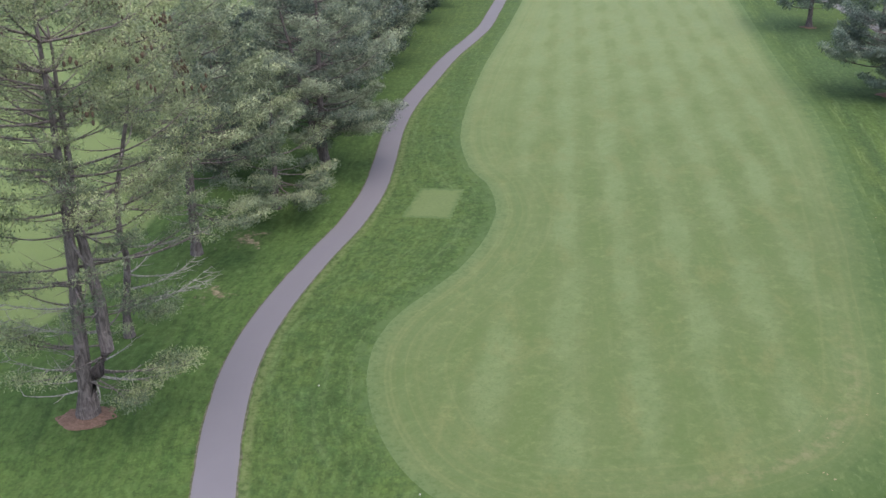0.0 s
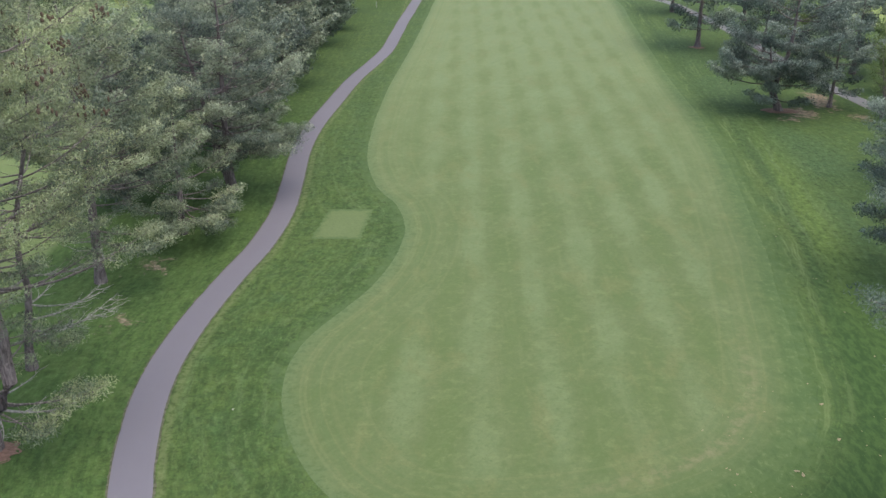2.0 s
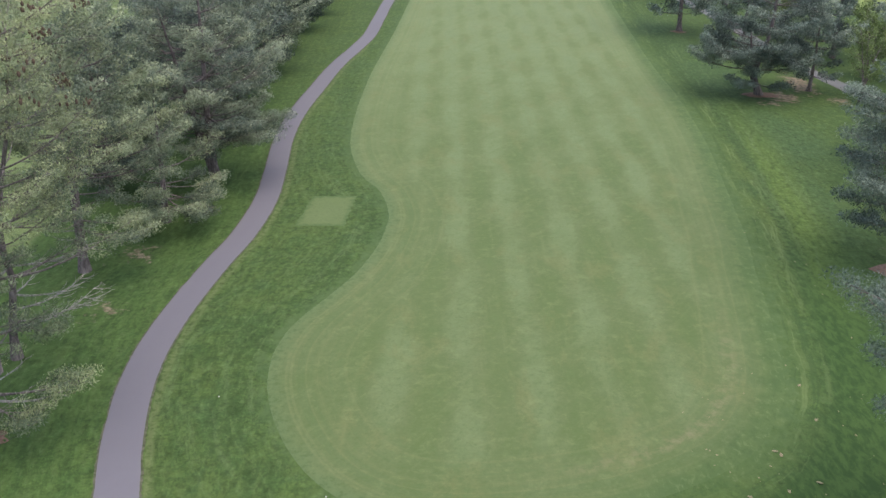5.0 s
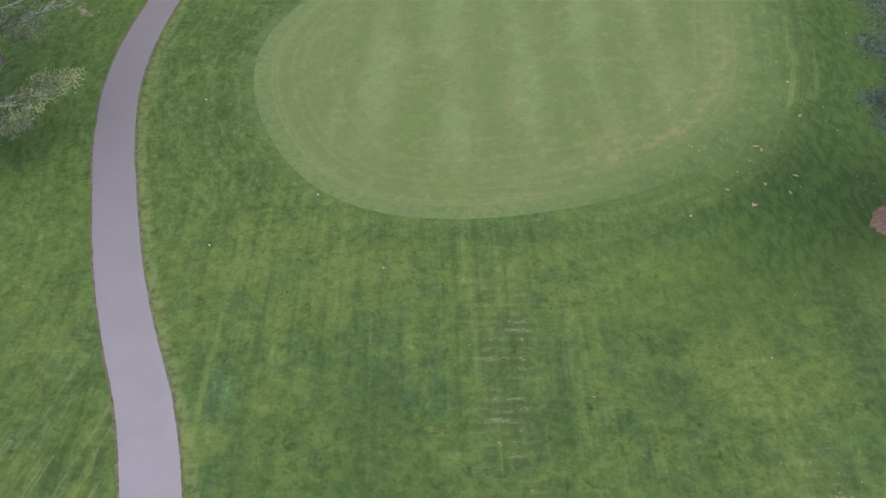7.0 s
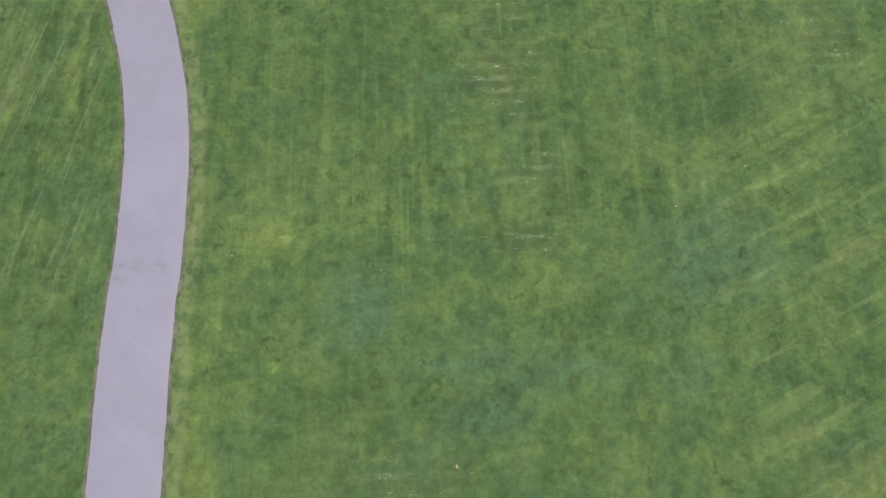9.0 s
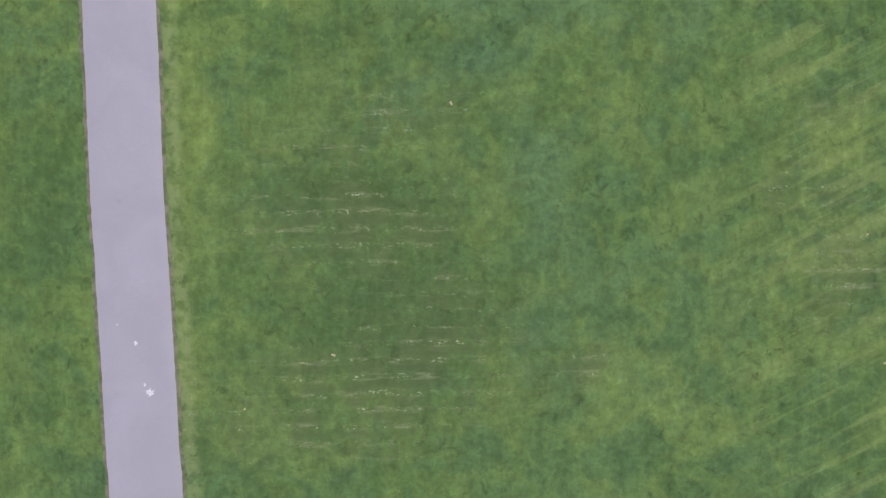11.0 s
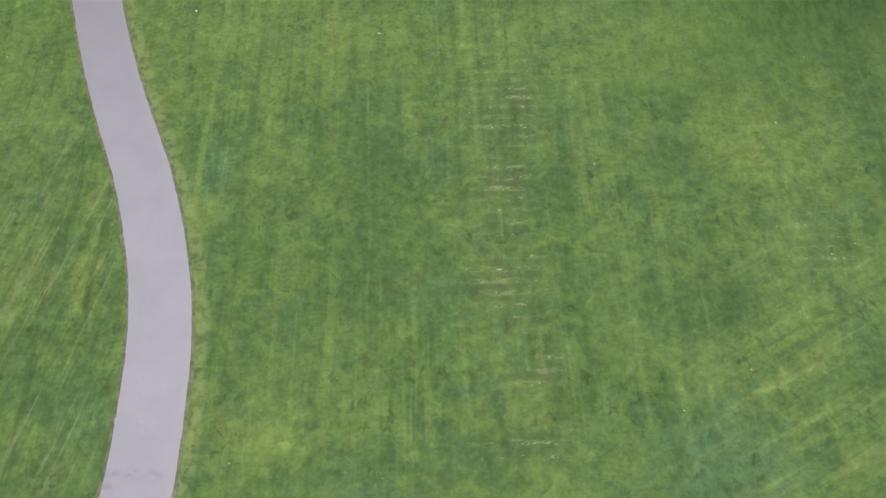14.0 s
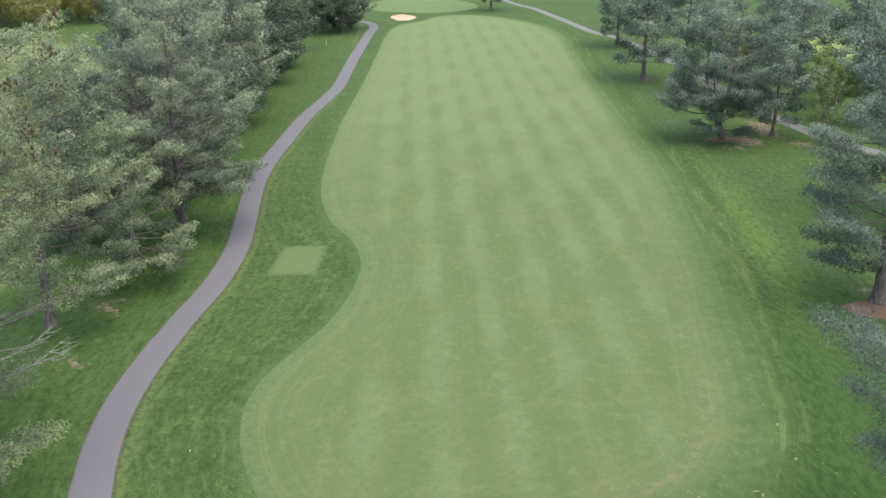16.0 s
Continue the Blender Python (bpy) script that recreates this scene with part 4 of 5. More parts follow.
def set_tree(tree, x, y, turn=0, size=1.0, label="", category="pine tree", group="pines along the course"):
    tree.matrix_basis = Matrix.Translation((x, y, float(ground_z(x, y)))) @ Matrix.Rotation(radians(turn), 4, "Z") @ Matrix.Scale(size, 4)
    return tagged(tree, label, category, group)


def again(tree, x, y, turn, size, label=""):
    ob = copy_thing(tree, Matrix.Identity(4))
    return set_tree(ob, x, y, turn, size, label)


THIN = (43, 0.20, 0.057)
DENSE = (40, 0.22, 0.085)
near_pine = set_tree(pine("pine_tree", 24.0, 6.6, 0.18, 11, PINE_PALE, 1.7, ((0.075, 0.0, 1.0), (0.04, 0.02, 0.9, (0, 0.0), (2, 0.25), (4.0, 1.5), (7, 1.6), (9.5, 1.2), (12, 0.9), (22, 0.9))),
                          ((3.0, 5, 5.4, 0.0), (2.4, -25, 4.4, -0.05), (4.6, 185, 5.4, 0.0), (8.5, 190, 6.2, 0.02)), 60, THIN, 0.58, 0.48, low_dead=3, gap=1.2, outer=0.46, top=0.06, low_open=0.41, whorl=(3, 6),
                          dead_limbs=((2.6, 0, 4.6, 0.0), (3.2, 195, 5.0, -0.04), (1.9, 205, 3.4, 0.0), (2.3, -40, 2.6, -0.1), (5.4, 180, 5.0, 0.0), (7.2, 200, 4.5, 0.05))), -25.6, 39.9, 0,
                     label="tall thin yellowish pine with forked trunk and bare lower branches")
second_pine = set_tree(pine("pine_tree", 21.5, 5.2, 0.34, 23, PINE_PALE, 2.1, ((0, 0, 1.0, (0, 0.0), (2, 0.1), (5.4, 0.8), (7.8, 0.5), (10, 0.85), (12.2, 1.5), (14.8, 2.3), (17.8, 3.0), (20, 3.3)),), ((2.8, -30, 4.6, 0.05), (3.6, -60, 4.0, 0.0), (9, 10, 5.0, 0.03)), 56, THIN, 0.27, 0.46, kink=0.1, low_dead=4, gap=1.3, outer=0.46, top=0.08, low_open=0.42,
                            dead_limbs=((2.2, 34, 5.4, 0.06), (2.6, 26, 4.8, 0.08), (3.4, 44, 4.4, 0.05), (4.5, 0, 3.5, 0.0), (6.5, 10, 4.2, 0.05))), -27.1, 48.5, 0,
                       label="thin yellowish pine with a crooked trunk and brown cones")
full_pine = set_tree(pine("pine_tree", 20.5, 6.8, 0.24, 31, PINE_GREEN, 1.2, ((0, 0, 1.0), (0.05, 0.02, 0.8)), ((3.5, -20, 6.0, 0.0), (4.2, -5, 5.0, 0.0)), 0, DENSE, 0.42, 0.56, low_dead=5, gap=1.25, top=0.34, outer=0.56, whorl=(3, 6), low_open=0.22), -27.4, 61.2, 0, label="full grey-green pine beside the cart path")
forked_pine = set_tree(pine("pine_tree", 20.5, 7.4, 0.2, 47, PINE, 1.2, ((0.0, 0, 1.0), (-0.22, 0.02, 0.8)), ((4.6, -20, 7.0, 0.0), (5.5, 5, 7.5, 0.0), (4.0, 20, 6.5, 0.0), (5.2, -170, 6.5, 0.0), (6.2, -45, 7.0, 0.0)), 0, DENSE, 0.48, 0.60, gap=1.3, top=0.34, outer=0.55, whorl=(3, 6)), -22.0, 81.4, 0, label="broad grey-green pine with a low forked trunk beside the path")
low_pine = set_tree(pine("pine_tree", 12.0, 5.4, 0.1, 53, PINE_GREEN, 1.25, ((0.02, 0, 1.0),), ((1.6, -40, 5.6, 0.0), (2.0, -75, 5.4, 0.0), (1.5, -110, 4.6, 0.0), (2.6, -15, 5.6, 0.02), (2.4, -55, 6.0, 0.0), (3.2, 10, 5.0, 0.0)), 0, DENSE, 0.3, 0.6, gap=1.3, top=0.95, outer=0.46, whorl=(3, 5)), -23.8, 70.6, 0, label="lower yellow-green pine with branches near the ground")
blue_pine = set_tree(pine("pine_tree", 17.0, 7.4, 0.2, 59, PINE_BLUE, 1.45, ((0.0, 0, 1.0, (0, 0.0), (2.2, -1.0), (4.0, -0.9), (8.0, 0.2), (17, 0.5)), (-0.30, 0.0, 0.5, (0, 0.0), (2.2, -0.4), (8, 0.3))), ((5.0, 185, 5.2, 0.05), (5.2, 0, 5.4, 0.04), (4.6, -60, 4.6, 0.04), (5.6, -120, 5.0, 0.04)), 0, (29, 0.27, 0.105), 0.5, 0.7, gap=1.25, whorl=(3, 5), outer=0.48, top=0.36), 40.1, 112.4, 0, label="blue-green pine with a bent trunk on a pine straw bed")
FAR_NEEDLE = (11, 0.37, 0.165)
row_pine = pine("pine_tree", 20.0, 6.6, 0.09, 101, PINE, 1.15, ((0, 0, 1.0), (0.05, 0.02, 0.8)), (), 0, FAR_NEEDLE, 0.4, 0.74, gap=1.5, top=0.34, whorl=(3, 6))
broad_pine = pine("pine_tree", 20.0, 7.2, 0.08, 103, PINE, 1.1, ((0.0, 0, 1.0), (-0.14, 0.05, 0.75)), (), 0, FAR_NEEDLE, 0.45, 0.76, gap=1.5, top=0.34, whorl=(3, 6))
lane_pine = pine("pine_tree", 17.0, 7.4, 0.17, 107, PINE_BLUE, 1.35, ((0, 0, 1.0),), (), 0, (9, 0.44, 0.178), 0.4, 0.82, gap=1.25, whorl=(3, 6), outer=0.48, top=0.36)
dark_pine = pine("pine_tree", 20.0, 7.0, 0.1, 109, PINE_DARK, 1.1, ((0.0, 0, 1.0), (-0.1, 0.05, 0.75)), (), 0, (6, 0.50, 0.235), 0.45, 0.8, gap=1.5, top=0.34, whorl=(3, 6))
set_tree(row_pine, -30.9, 77.6, 40, 0.86, "grey-green pine in the row beside the path")
set_tree(broad_pine, -34.6, 90.9, 130, 0.66, "grey-green pine in the row beside the path")
set_tree(lane_pine, 39.9, 154.2, 100, 1.05, "blue-green pine beyond the fairway")
FAR = ((-25.1, 95.3, 200, 1.0), (-26.9, 109.6, 75, 1.05), (-24.9, 124.2, 300, 0.95), (-34.4, 123.5, 250, 1.1), (-26.7, 139.3, 160, 1.0),
       (-38.0, 144.1, 90, 1.1))
for i, (x, y, turn, size) in enumerate(FAR):
    again((row_pine, broad_pine)[i % 2], x, y, turn, size, "grey-green pine in the row beside the path")
set_tree(dark_pine, -24.7, 154.7, 10, 0.9, "dark green pine in the row beside the path")
for x, y, turn, size in ((-24.6, 169.8, 220, 0.85), (-32.1, 174.7, 110, 1.0), (-26.4, 189.4, 330, 0.9), (-43.5, 157.8, 60, 1.1)):
    again(dark_pine, x, y, turn, size, "dark green pine in the row beside the path")
for x, y, turn, size in ((-15.8, 216.7, 0, 0.75), (-14.1, 224.4, 120, 0.7), (-18.7, 226.9, 250, 0.75), (-21.8, 215.4, 60, 0.85), (-35.6, 207.9, 140, 1.0)):
    again(dark_pine, x, y, turn, size, "dark pine at the far bend of the path")
for x, y, turn, size in ((47.3, 114.7, 220, 0.66), (47.4, 143.0, 30, 0.8), (57.8, 133.9, 160, 0.9), (62.8, 156.2, 280, 1.0), (64.2, 117.3, 20, 0.9), (71.3, 141.9, 70, 1.0), (22.7, 258.0, 310, 0.85), (43.6, 191.7, 120, 0.9), (55.4, 181.2, 45, 1.0), (62.3, 221.0, 200, 1.0)):
    again(lane_pine, x, y, turn, size, "blue-green pine beyond the fairway")
near_right = set_tree(pine("pine_tree", 17.0, 5.8, 0.2, 71, PINE_DEEP, 1.2, ((0.05, 0.0, 1.0),), ((11.5, 178, 7.0, 0.05), (9.0, 165, 5.4, 0.0), (7.0, 190, 4.6, 0.0)), 0, (66, 0.21, 0.040), 0.38, 0.58, gap=1.3), 23.2, 33.0, 0,
                      label="blue-green pine with wide level branches over mulch")
side_right = set_tree(pine("pine_tree", 22.0, 6.4, 0.14, 83, PINE_BLUE, 1.3, ((0.0, 0.0, 1.0),), ((10, 180, 6.4, 0.0), (13, 175, 6.4, 0.0), (11.5, 195, 6.2, 0.0), (8.5, 172, 6.2, 0.0), (7.0, 188, 6.4, 0.0), (5.2, 178, 6.0, 0.0), (4.0, 200, 5.4, 0.0), (3.4, 165, 5.0, 0.0)), 0, DENSE, 0.45, 0.66, gap=1.15, top=0.36, whorl=(3, 5)), 35.4, 62.0, 0,
                      label="dense blue-green pine beside the fairway")
again(lane_pine, 48.8, 81.1, 140, 1.2, "dense blue-green pine behind another")


def broad_tree(name, height, spread, seed, material, stems=5, puff=0.5, needle=(30, 0.16, 0.11), low=0.3):
    """A leafy tree with several stems that rise from the foot and fan out."""
    rng = np.random.default_rng(seed)
    tree = new(name)
    wood, puffs = Soup(), []
    for k in range(stems):
        a = 2 * math.pi * k / stems + rng.uniform(-0.4, 0.4)
        u = np.linspace(0, 1, 8)
        out = spread * rng.uniform(0.35, 0.75)
        h = height * rng.uniform(0.8, 1.0)
        line = np.stack([np.cos(a) * out * u**1.5, np.sin(a) * out * u**1.5, h * u], 1) + np.cumsum(rng.normal(0, 0.05, (8, 3)), axis=0)
        line[0] = (0.1 * math.cos(a), 0.1 * math.sin(a), -0.1)
        r = 0.012 * height
        wood.add(*tube(line, r * (1 - 0.85 * u), 6))
        for q in range(int(5 + height * 0.8)):
            w = rng.uniform(low, 1.0)
            j = min(int(w * 7), 6)
            p = line[j] + (line[j + 1] - line[j]) * (w * 7 - j)
            lp, lr = limb(rng, p, a + rng.uniform(-1.3, 1.3), spread * rng.uniform(0.25, 0.6), rng.uniform(0.2, 0.9), 0.02, r * 0.35)
            wood.add(*tube(lp[::2], lr[::2], 4))
            for v in (4, 6, 7):
                puffs.append((*(lp[v] + rng.normal(0, 0.15, 3)), puff * rng.uniform(0.6, 1.3), rng.uniform(0, 1)))
    part("trunk", wood.mesh("trunk", BARK, True), tree)
    part("crown", needle_mesh("crown", puffs, rng, *needle, material, 0.8), tree)
    return tree


def cedar(name, height, spread, seed):
    """A dense dark evergreen column that narrows upwards."""
    rng = np.random.default_rng(seed)
    tree = new(name)
    wood, puffs = Soup(), []
    wood.add(*tube(np.array([(0, 0, -0.1), (0.05, 0, height * 0.5), (0, 0, height * 0.95)]), [0.25, 0.12, 0.03], 8))
    for _ in range(130):
        f = rng.uniform(0.03, 1)
        a, r = rng.uniform(0, 2 * math.pi), spread * (1 - f) ** 0.7 * rng.uniform(0.5, 1.0)
        puffs.append((r * math.cos(a), r * math.sin(a), f * height, rng.uniform(0.5, 0.9), rng.uniform(0, 1)))
    part("trunk", wood.mesh("trunk", BARK), tree)
    part("crown", needle_mesh("crown", puffs, rng, 40, 0.35, 0.12, CEDAR, 1.2), tree)
    return tree


sapling = set_tree(broad_tree("young_tree", 9.5, 3.6, 5, LEAVES), 51.7, 109.5, 0, label="young light green tree with several thin stems", category="tree", group="leafy trees")
leafy = set_tree(broad_tree("leafy_tree", 12.0, 6.0, 9, LEAVES, 7, 0.9, (17, 0.34, 0.26), 0.2), 58.4, 121.9, 0, 0.7, label="fresh light green leafy tree beyond the lane", category="tree", group="leafy trees")
for x, y, turn, size in ((79.7, 143.5, 50, 0.9), (94.4, 164.8, 130, 1.0), (97.9, 227.0, 20, 1.3), (115.3, 217.1, 200, 1.4), (54.5, 151.5, 80, 0.6)):
    set_tree(copy_thing(leafy, Matrix.Identity(4)), x, y, turn, size, "light green leafy tree beyond the lane", "tree", "leafy trees")
brush = set_tree(broad_tree("brush_clump", 8.0, 9.0, 15, BRUSH, 9, 0.9, (11, 0.44, 0.28), 0.05), -91.1, 230.3, 0, label="yellow-brown brush at the far edge of the course", category="brush", group="dry brush")
for x, y, turn, size in ((-101.4, 236.0, 70, 1.2), (-82.2, 242.1, 160, 1.1), (-110.3, 219.0, 10, 1.3), (-94.3, 249.3, 250, 1.4), (-73.3, 248.7, 300, 1.0), (-118.5, 237.2, 120, 1.4), (-60.8, 245.0, 40, 0.9), (-125.7, 213.5, 200, 1.3), (-85.5, 257.7, 20, 1.5), (-106.1, 258.2, 90, 1.6)):
    set_tree(copy_thing(brush, Matrix.Identity(4)), x, y, turn, size, "yellow-brown brush at the far edge of the course", "brush", "dry brush")
bare_tree = set_tree(broad_tree("small_tree", 6.0, 2.4, 21, BRUSH, 4, 0.4, (10, 0.2, 0.1), 0.4), -64.8, 177.1, 0, label="small thin tree nearly bare of leaves", category="tree", group="leafy trees")
dark_cedar = set_tree(cedar("cedar_tree", 14.0, 3.2, 33), -87.5, 184.9, 0, label="dense dark green cedar", category="cedar tree", group="cedars")
for x, y, turn, size in ((-83.9, 189.8, 60, 1.0), (-91.5, 185.4, 130, 0.9), (-96.3, 182.2, 220, 1.1), (-101.7, 177.1, 300, 1.0)):
    set_tree(copy_thing(dark_cedar, Matrix.Identity(4)), x, y, turn, size, "dense dark green cedar", "cedar tree", "cedars")


# ---- beds, sand and small things ----
def bed(name, outline, lift, material, label, category, crown=0.08, ragged=0.45):
    """A low mound inside an uneven outline."""
    me, v = sheet(name, spline(outline, 0.25, True), lift, material, 16, 26, ragged)
    o = spline(outline, 0.25, True)
    d = to_edge(v[:, 0], v[:, 1], o)
    v[:, 2] += np.minimum(d, 0.8) / 0.8 * crown + np.array([0.03 * noise.noise((x * 3, y * 3, 0.0)) for x, y in v[:, :2]]) - 0.03 * (d < 0.06)
    me.vertices.foreach_set("co", v.ravel())
    me.update()
    return tagged(new(name, me), label, category, kind="structure")


def ring(x, y, rx, ry, n=9, seed=0):
    rng = np.random.default_rng(seed)
    return [(x + rx * rng.uniform(0.75, 1.2) * math.cos(a), y + ry * rng.uniform(0.75, 1.2) * math.sin(a)) for a in np.linspace(0, 2 * math.pi, n, endpoint=False)]


bed("mulch_bed", ring(-25.5, 39.6, 1.5, 1.3, seed=1), 0.02, MULCH, "reddish-brown pine straw mound round the pine's foot", "mulch bed")
bed("mulch_bed", ring(22.4, 32.6, 1.1, 1.2, seed=2), 0.02, MULCH, "reddish-brown pine straw mound round the pine's foot", "mulch bed")
bed("mulch_bed", ring(35.0, 61.1, 2.6, 1.8, seed=3), 0.02, MULCH, "reddish-brown pine straw under the dense pine", "mulch bed")
bed("mulch_bed", ring(40.2, 112.6, 2.0, 1.5, seed=4), 0.02, MULCH, "reddish-brown pine straw round the bent pine", "mulch bed")
bed("mulch_bed", ring(39.7, 154.0, 1.2, 1.4, 9, 11), 0.02, MULCH, "reddish-brown pine straw round the pine", "mulch bed")


def bunker():
    """A shallow sand bunker whose back rises to a grass lip."""
    verts, cols, rows = [], 40, 9
    for r in np.linspace(0, 1, rows):
        for a in np.linspace(0, 2 * math.pi, cols):
            w = 1 + 0.14 * math.sin(3 * a + 0.5) + 0.08 * math.sin(5 * a)
            x, y = -1.8 + 3.0 * r * w * math.cos(a), 241.8 + 4.6 * r * w * math.sin(a)
            z = 0.06 + 0.55 * max(0, math.sin(a)) * r**2 + 0.03 * noise.noise((x, y, 0))
            verts.append((x, y, z - (0.1 if r > 0.99 else 0)))
    return mesh_of("sand_bunker", verts, grid_faces(rows, cols), SAND, True)


tagged(new("sand_bunker", bunker()), "small pale sand bunker in front of the green", "bunker", kind="structure")


def flagstick():
    ob = new("flagstick")
    s = Soup()
    s.add(*tube(np.array([(0, 0, -0.05), (0, 0, 1.2), (0, 0, 2.4)]), [0.03, 0.028, 0.02], 8))
    part("pole", s.mesh("pole", WHITE), ob)
    v = [(0.02 + 0.7 * u, 0.06 * math.sin(5 * u), 2.38 - h * 0.45 * (1 - 0.3 * u)) for h in (0, 1) for u in np.linspace(0, 1, 7)]
    v += [(x, y + 0.012, z) for x, y, z in v]
    f = [tuple(q) for q in grid_faces(2, 7)] + [tuple(14 + i for i in reversed(q)) for q in grid_faces(2, 7)]
    part("flag", mesh_of("flag", v, f, WHITE), ob, "white flag")
    return ob


flag = flagstick()
flag.location = (2.4, 268.5, 0.06)
tagged(flag, "white flagstick with a white flag on the green", "flagstick")


def post(x, y, height, radius, material, name, label):
    ob = new(name)
    s = Soup()
    s.add(*tube(np.array([(0, 0, -0.1), (0, 0, height * 0.5), (0, 0, height * 0.96), (0, 0, height)]), [radius, radius, radius, radius * 0.6], 8))
    part("shaft", s.mesh("shaft", material), ob)
    ob.location = (x, y, float(ground_z(x, y)))
    return tagged(ob, label, "post", "course posts")


post(30.8, 246.0, 2.2, 0.09, TWIG, "wooden_post", "grey wooden post beside the lane")
post(-18.0, 196.4, 1.3, 0.06, WHITE, "white_stake", "white stake standing in the rough by the path")

# small white markers, scraps of dry leaf and pale marks
rng = np.random.default_rng(77)


def marker_mesh(radius):
    v = [(0, 0, 0.05)] + [(radius * k * math.cos(a), radius * k * math.sin(a), z) for k, z in ((0.7, 0.045), (1.0, 0.02), (1.05, -0.02)) for a in np.arange(10) * 0.6283]
    f = [(0, 1 + j, 1 + (j + 1) % 10) for j in range(10)]
    for q in (0, 1):
        f += [(1 + q * 10 + j, 11 + q * 10 + j, 11 + q * 10 + (j + 1) % 10, 1 + q * 10 + (j + 1) % 10) for j in range(10)]
    return mesh_of("white_marker", v, f, WHITE, True)


MARK = marker_mesh(0.042)
for x, y in ((-6.1, 35.3), (-13.4, 44.1), (-11.0, 31.5), (12.7, 33.2)):
    ob = new("white_marker", MARK)
    ob.location = (x, y, float(ground_z(x, y)) + 0.01)
    tagged(ob, "small round white marker set in the grass", "marker", "white markers")


def leaf_mesh(seed):
    r = np.random.default_rng(seed)
    n = 8
    v = [(0, 0, 0.03)]
    for a in np.arange(n) * 2 * math.pi / n:
        k = r.uniform(0.5, 1.2)
        v.append((0.16 * k * math.cos(a), 0.09 * k * math.sin(a), r.uniform(0.0, 0.06)))
    v += [(x, y, z - 0.012) for x, y, z in v]
    f = [(0, 1 + j, 1 + (j + 1) % n) for j in range(n)] + [(n + 1, n + 2 + (j + 1) % n, n + 2 + j) for j in range(n)]
    return mesh_of("dry_leaf", v, f, DRY_LEAF)


LEAF_MESHES = [leaf_mesh(i) for i in range(4)]
LEAF_SPOTS = [(17.5, 38.9), (17.7, 38.6), (20.8, 41.8), (21.1, 45.3), (18.9, 36.3), (17.1, 35.6), (15.0, 35.2), (18.2, 34.9), (16.1, 34.0)]
LEAF_SPOTS += [(rng.uniform(13, 25), rng.uniform(31, 48)) for _ in range(40)] + [(rng.uniform(-25, 24), rng.uniform(-8, 30)) for _ in range(30)] + [(rng.normal(27, 1.5), rng.normal(62, 8)) for _ in range(16)]
for i, (x, y) in enumerate(LEAF_SPOTS):
    if abs(x - np.interp(y, PATH_LINE[:, 1], PATH_LINE[:, 0])) < 1.6:
        continue
    ob = new("dry_leaf", LEAF_MESHES[i % 4])
    k = (1.15 if i < 9 else rng.uniform(0.2, 0.6))
    ob.matrix_basis = Matrix.Translation((x, y, float(ground_z(x, y)) + 0.02)) @ Matrix.Rotation(rng.uniform(0, 6.28), 4, "Z") @ Matrix.Scale(k, 4)
    tagged(ob, "curled pale brown leaf lying on the grass", "leaf", "fallen leaves")


def splash(seed, size):
    r = np.random.default_rng(seed)
    n = 14
    v = [(0, 0, 0.004)] + [(size * q * math.cos(a), size * q * math.sin(a), 0.004 if q > 0 else 0) for a, q in ((2 * math.pi * j / n, r.uniform(0.35, 1.3)) for j in range(n))]
    v += [(x * 1.02, y * 1.02, -0.004) for x, y, z in v[1:]]
    f = [(0, 1 + j, 1 + (j + 1) % n) for j in range(n)] + [(1 + j, 1 + n + j, 1 + n + (j + 1) % n, 1 + (j + 1) % n) for j in range(n)]
    return mesh_of("white_mark", v, f, SPLASH)


for i, (x, y, size) in enumerate(((-10.0, -5.0, 0.07), (-9.6, -6.6, 0.13), (-9.75, -6.35, 0.06), (-10.6, -4.4, 0.035))):
    ob = new("white_mark", splash(i, size))
    u = (x - np.interp(y, PATH_LINE[:, 1], PATH_LINE[:, 0])) / 1.21
    ob.location = (x, y, float(ground_z(x, y)) + 0.05 * (1 - 0.3 * u * u) + 0.006)
    tagged(ob, "small white splash on the asphalt path", "mark", "white marks on the path")


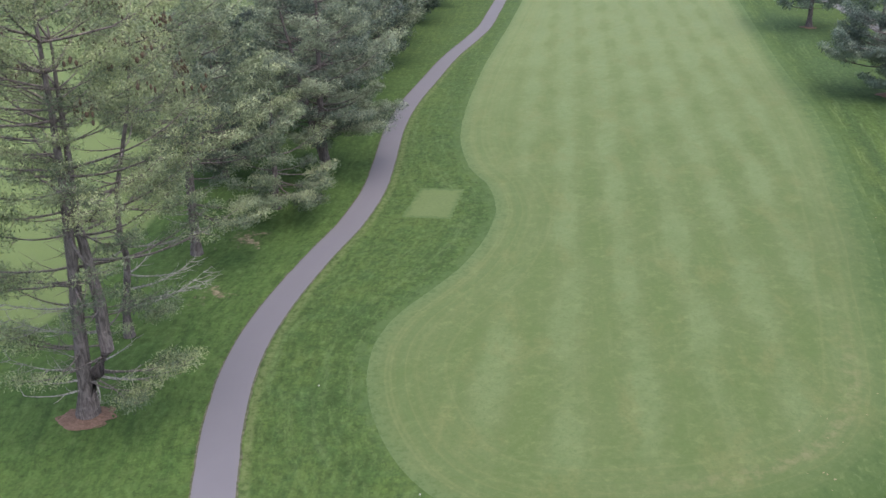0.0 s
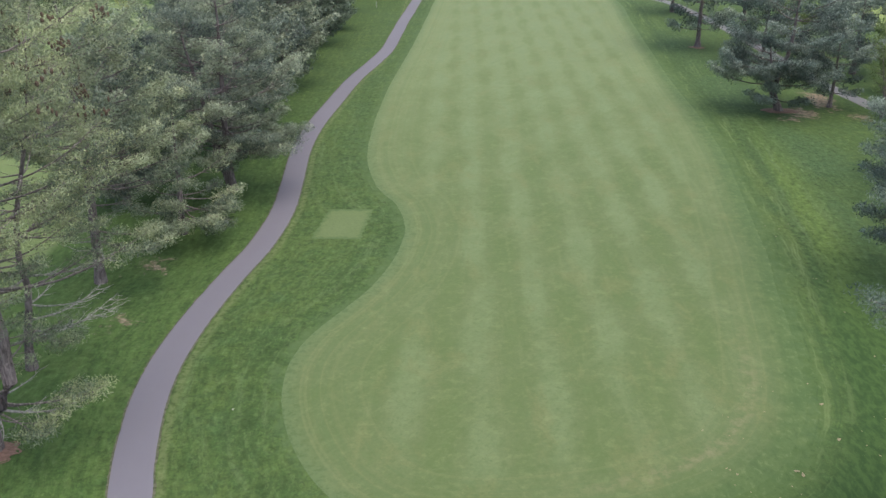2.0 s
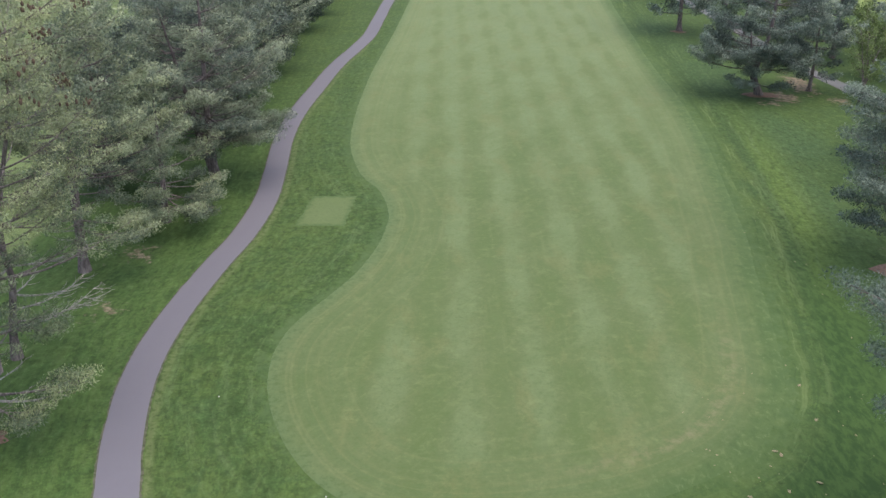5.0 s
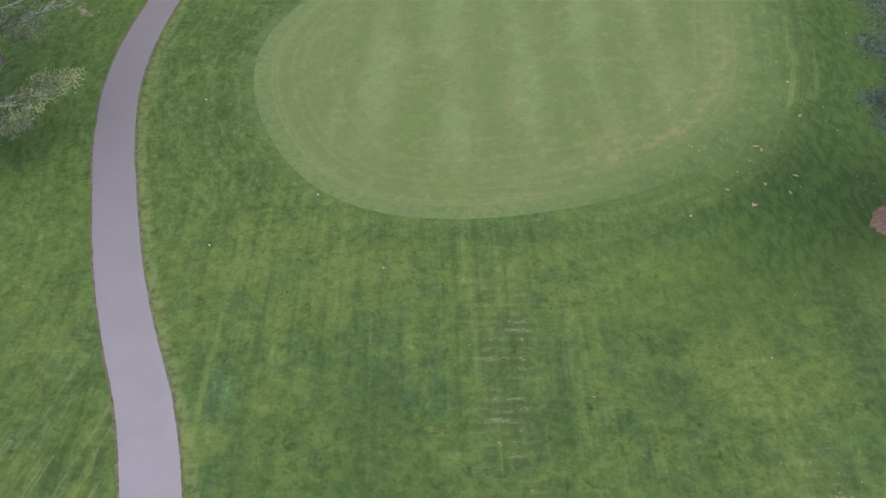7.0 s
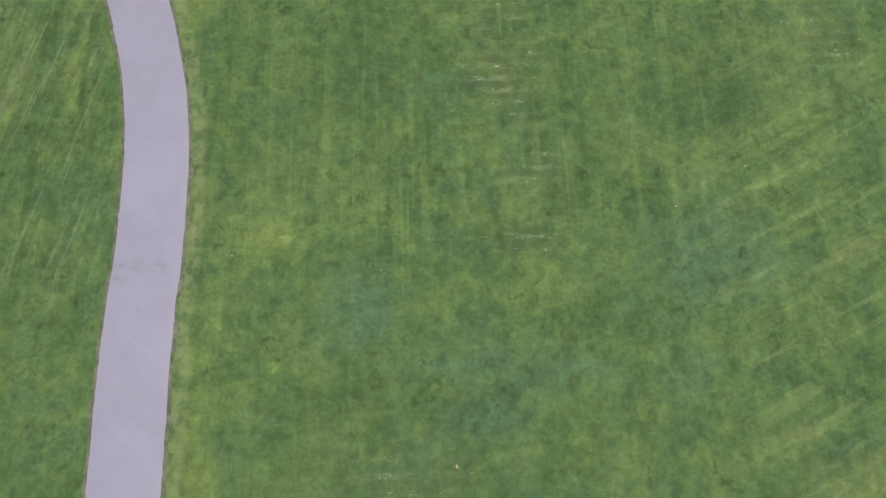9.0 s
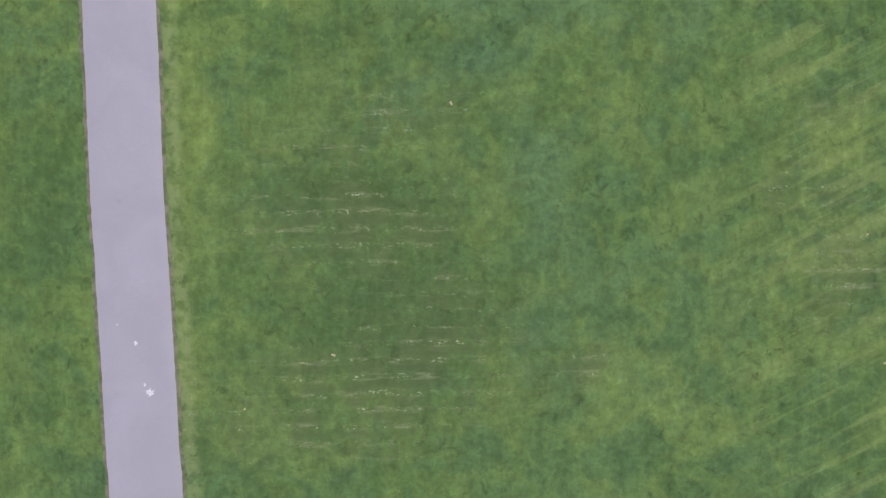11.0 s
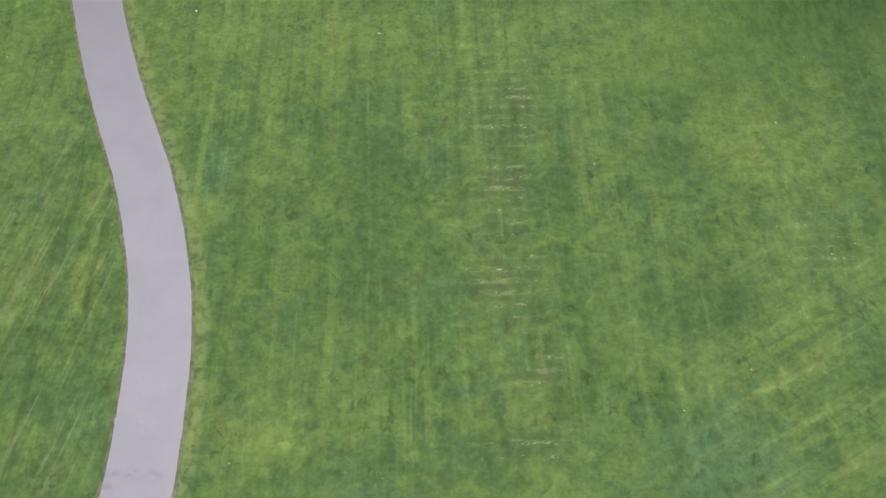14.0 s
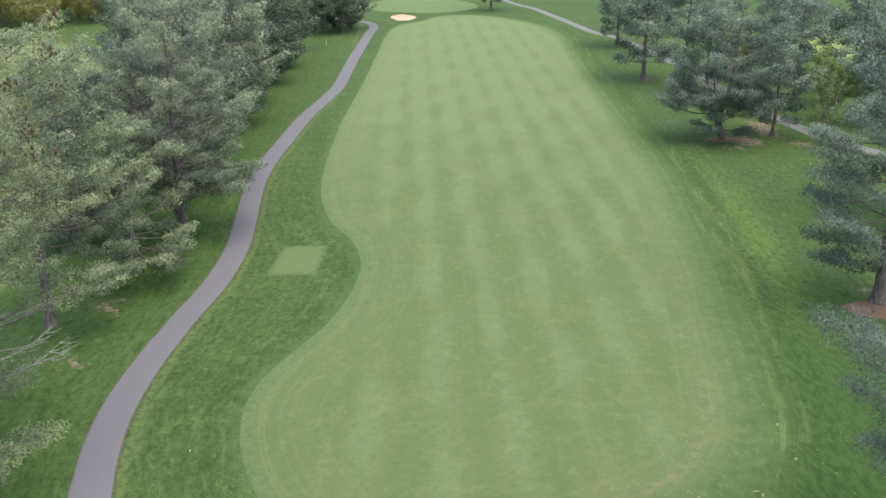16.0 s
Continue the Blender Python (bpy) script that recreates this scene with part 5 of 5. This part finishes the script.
# ---- grass tufts on the rough near by ----
def grass_tufts(count):
    rng = np.random.default_rng(5)
    x, y = rng.uniform(-26, 26, count * 2), -16 + 72 * rng.uniform(0, 1, count * 2) ** 0.9
    near_path = np.abs(x - np.interp(y, PATH_LINE[:, 1], PATH_LINE[:, 0])) < 1.5
    ok = ~near_path & ~inside(x, y, FAIRWAY_EDGE)
    patchy = np.array([noise.noise((a * 0.5, b * 0.5, 2.0)) for a, b in zip(x, y)])
    ok &= patchy + rng.normal(0, 0.25, count * 2) > np.interp(y, (20, 56), (-0.1, 0.8))
    x, y = x[ok][:count], y[ok][:count]
    n, k = len(x), 5
    px, py = np.repeat(x, k) + rng.normal(0, 0.05, n * k), np.repeat(y, k) + rng.normal(0, 0.05, n * k)
    a = rng.uniform(0, 2 * math.pi, n * k)
    size = np.repeat(rng.uniform(0.6, 1.3, n), k) * rng.uniform(0.6, 1.2, n * k)
    z = ground_z(px, py)
    w = 0.022 * size
    lean = 0.11 * size * rng.uniform(0.5, 1.5, n * k)
    b = rng.uniform(0, 2 * math.pi, n * k)
    w *= np.where(np.cos(a) * np.cos(b) + np.sin(a) * np.sin(b) > 0, 1.0, -1.0)  # every blade shows its upper face
    v = np.stack([np.stack([px - np.sin(a) * w, py + np.cos(a) * w, z - 0.01], 1), np.stack([px + np.sin(a) * w, py - np.cos(a) * w, z - 0.01], 1),
                  np.stack([px + np.cos(b) * lean, py + np.sin(b) * lean, z + 0.035 * size], 1)], 1).reshape(-1, 3)
    me = bpy.data.meshes.new("grass_tufts")
    m = n * k
    me.vertices.add(3 * m)
    me.vertices.foreach_set("co", v.ravel())
    me.loops.add(3 * m)
    me.loops.foreach_set("vertex_index", np.arange(3 * m))
    me.polygons.add(m)
    me.polygons.foreach_set("loop_start", np.arange(m) * 3)
    me.materials.append(ROUGH)
    me.update(calc_edges=True)
    me.normals_split_custom_set_from_vertices(np.tile((0.0, 0.0, 1.0), (3 * m, 1)))
    return me


tagged(new("grass_tufts", grass_tufts(15000)), "short uneven tufts of green rough grass", "grass", kind="stuff")
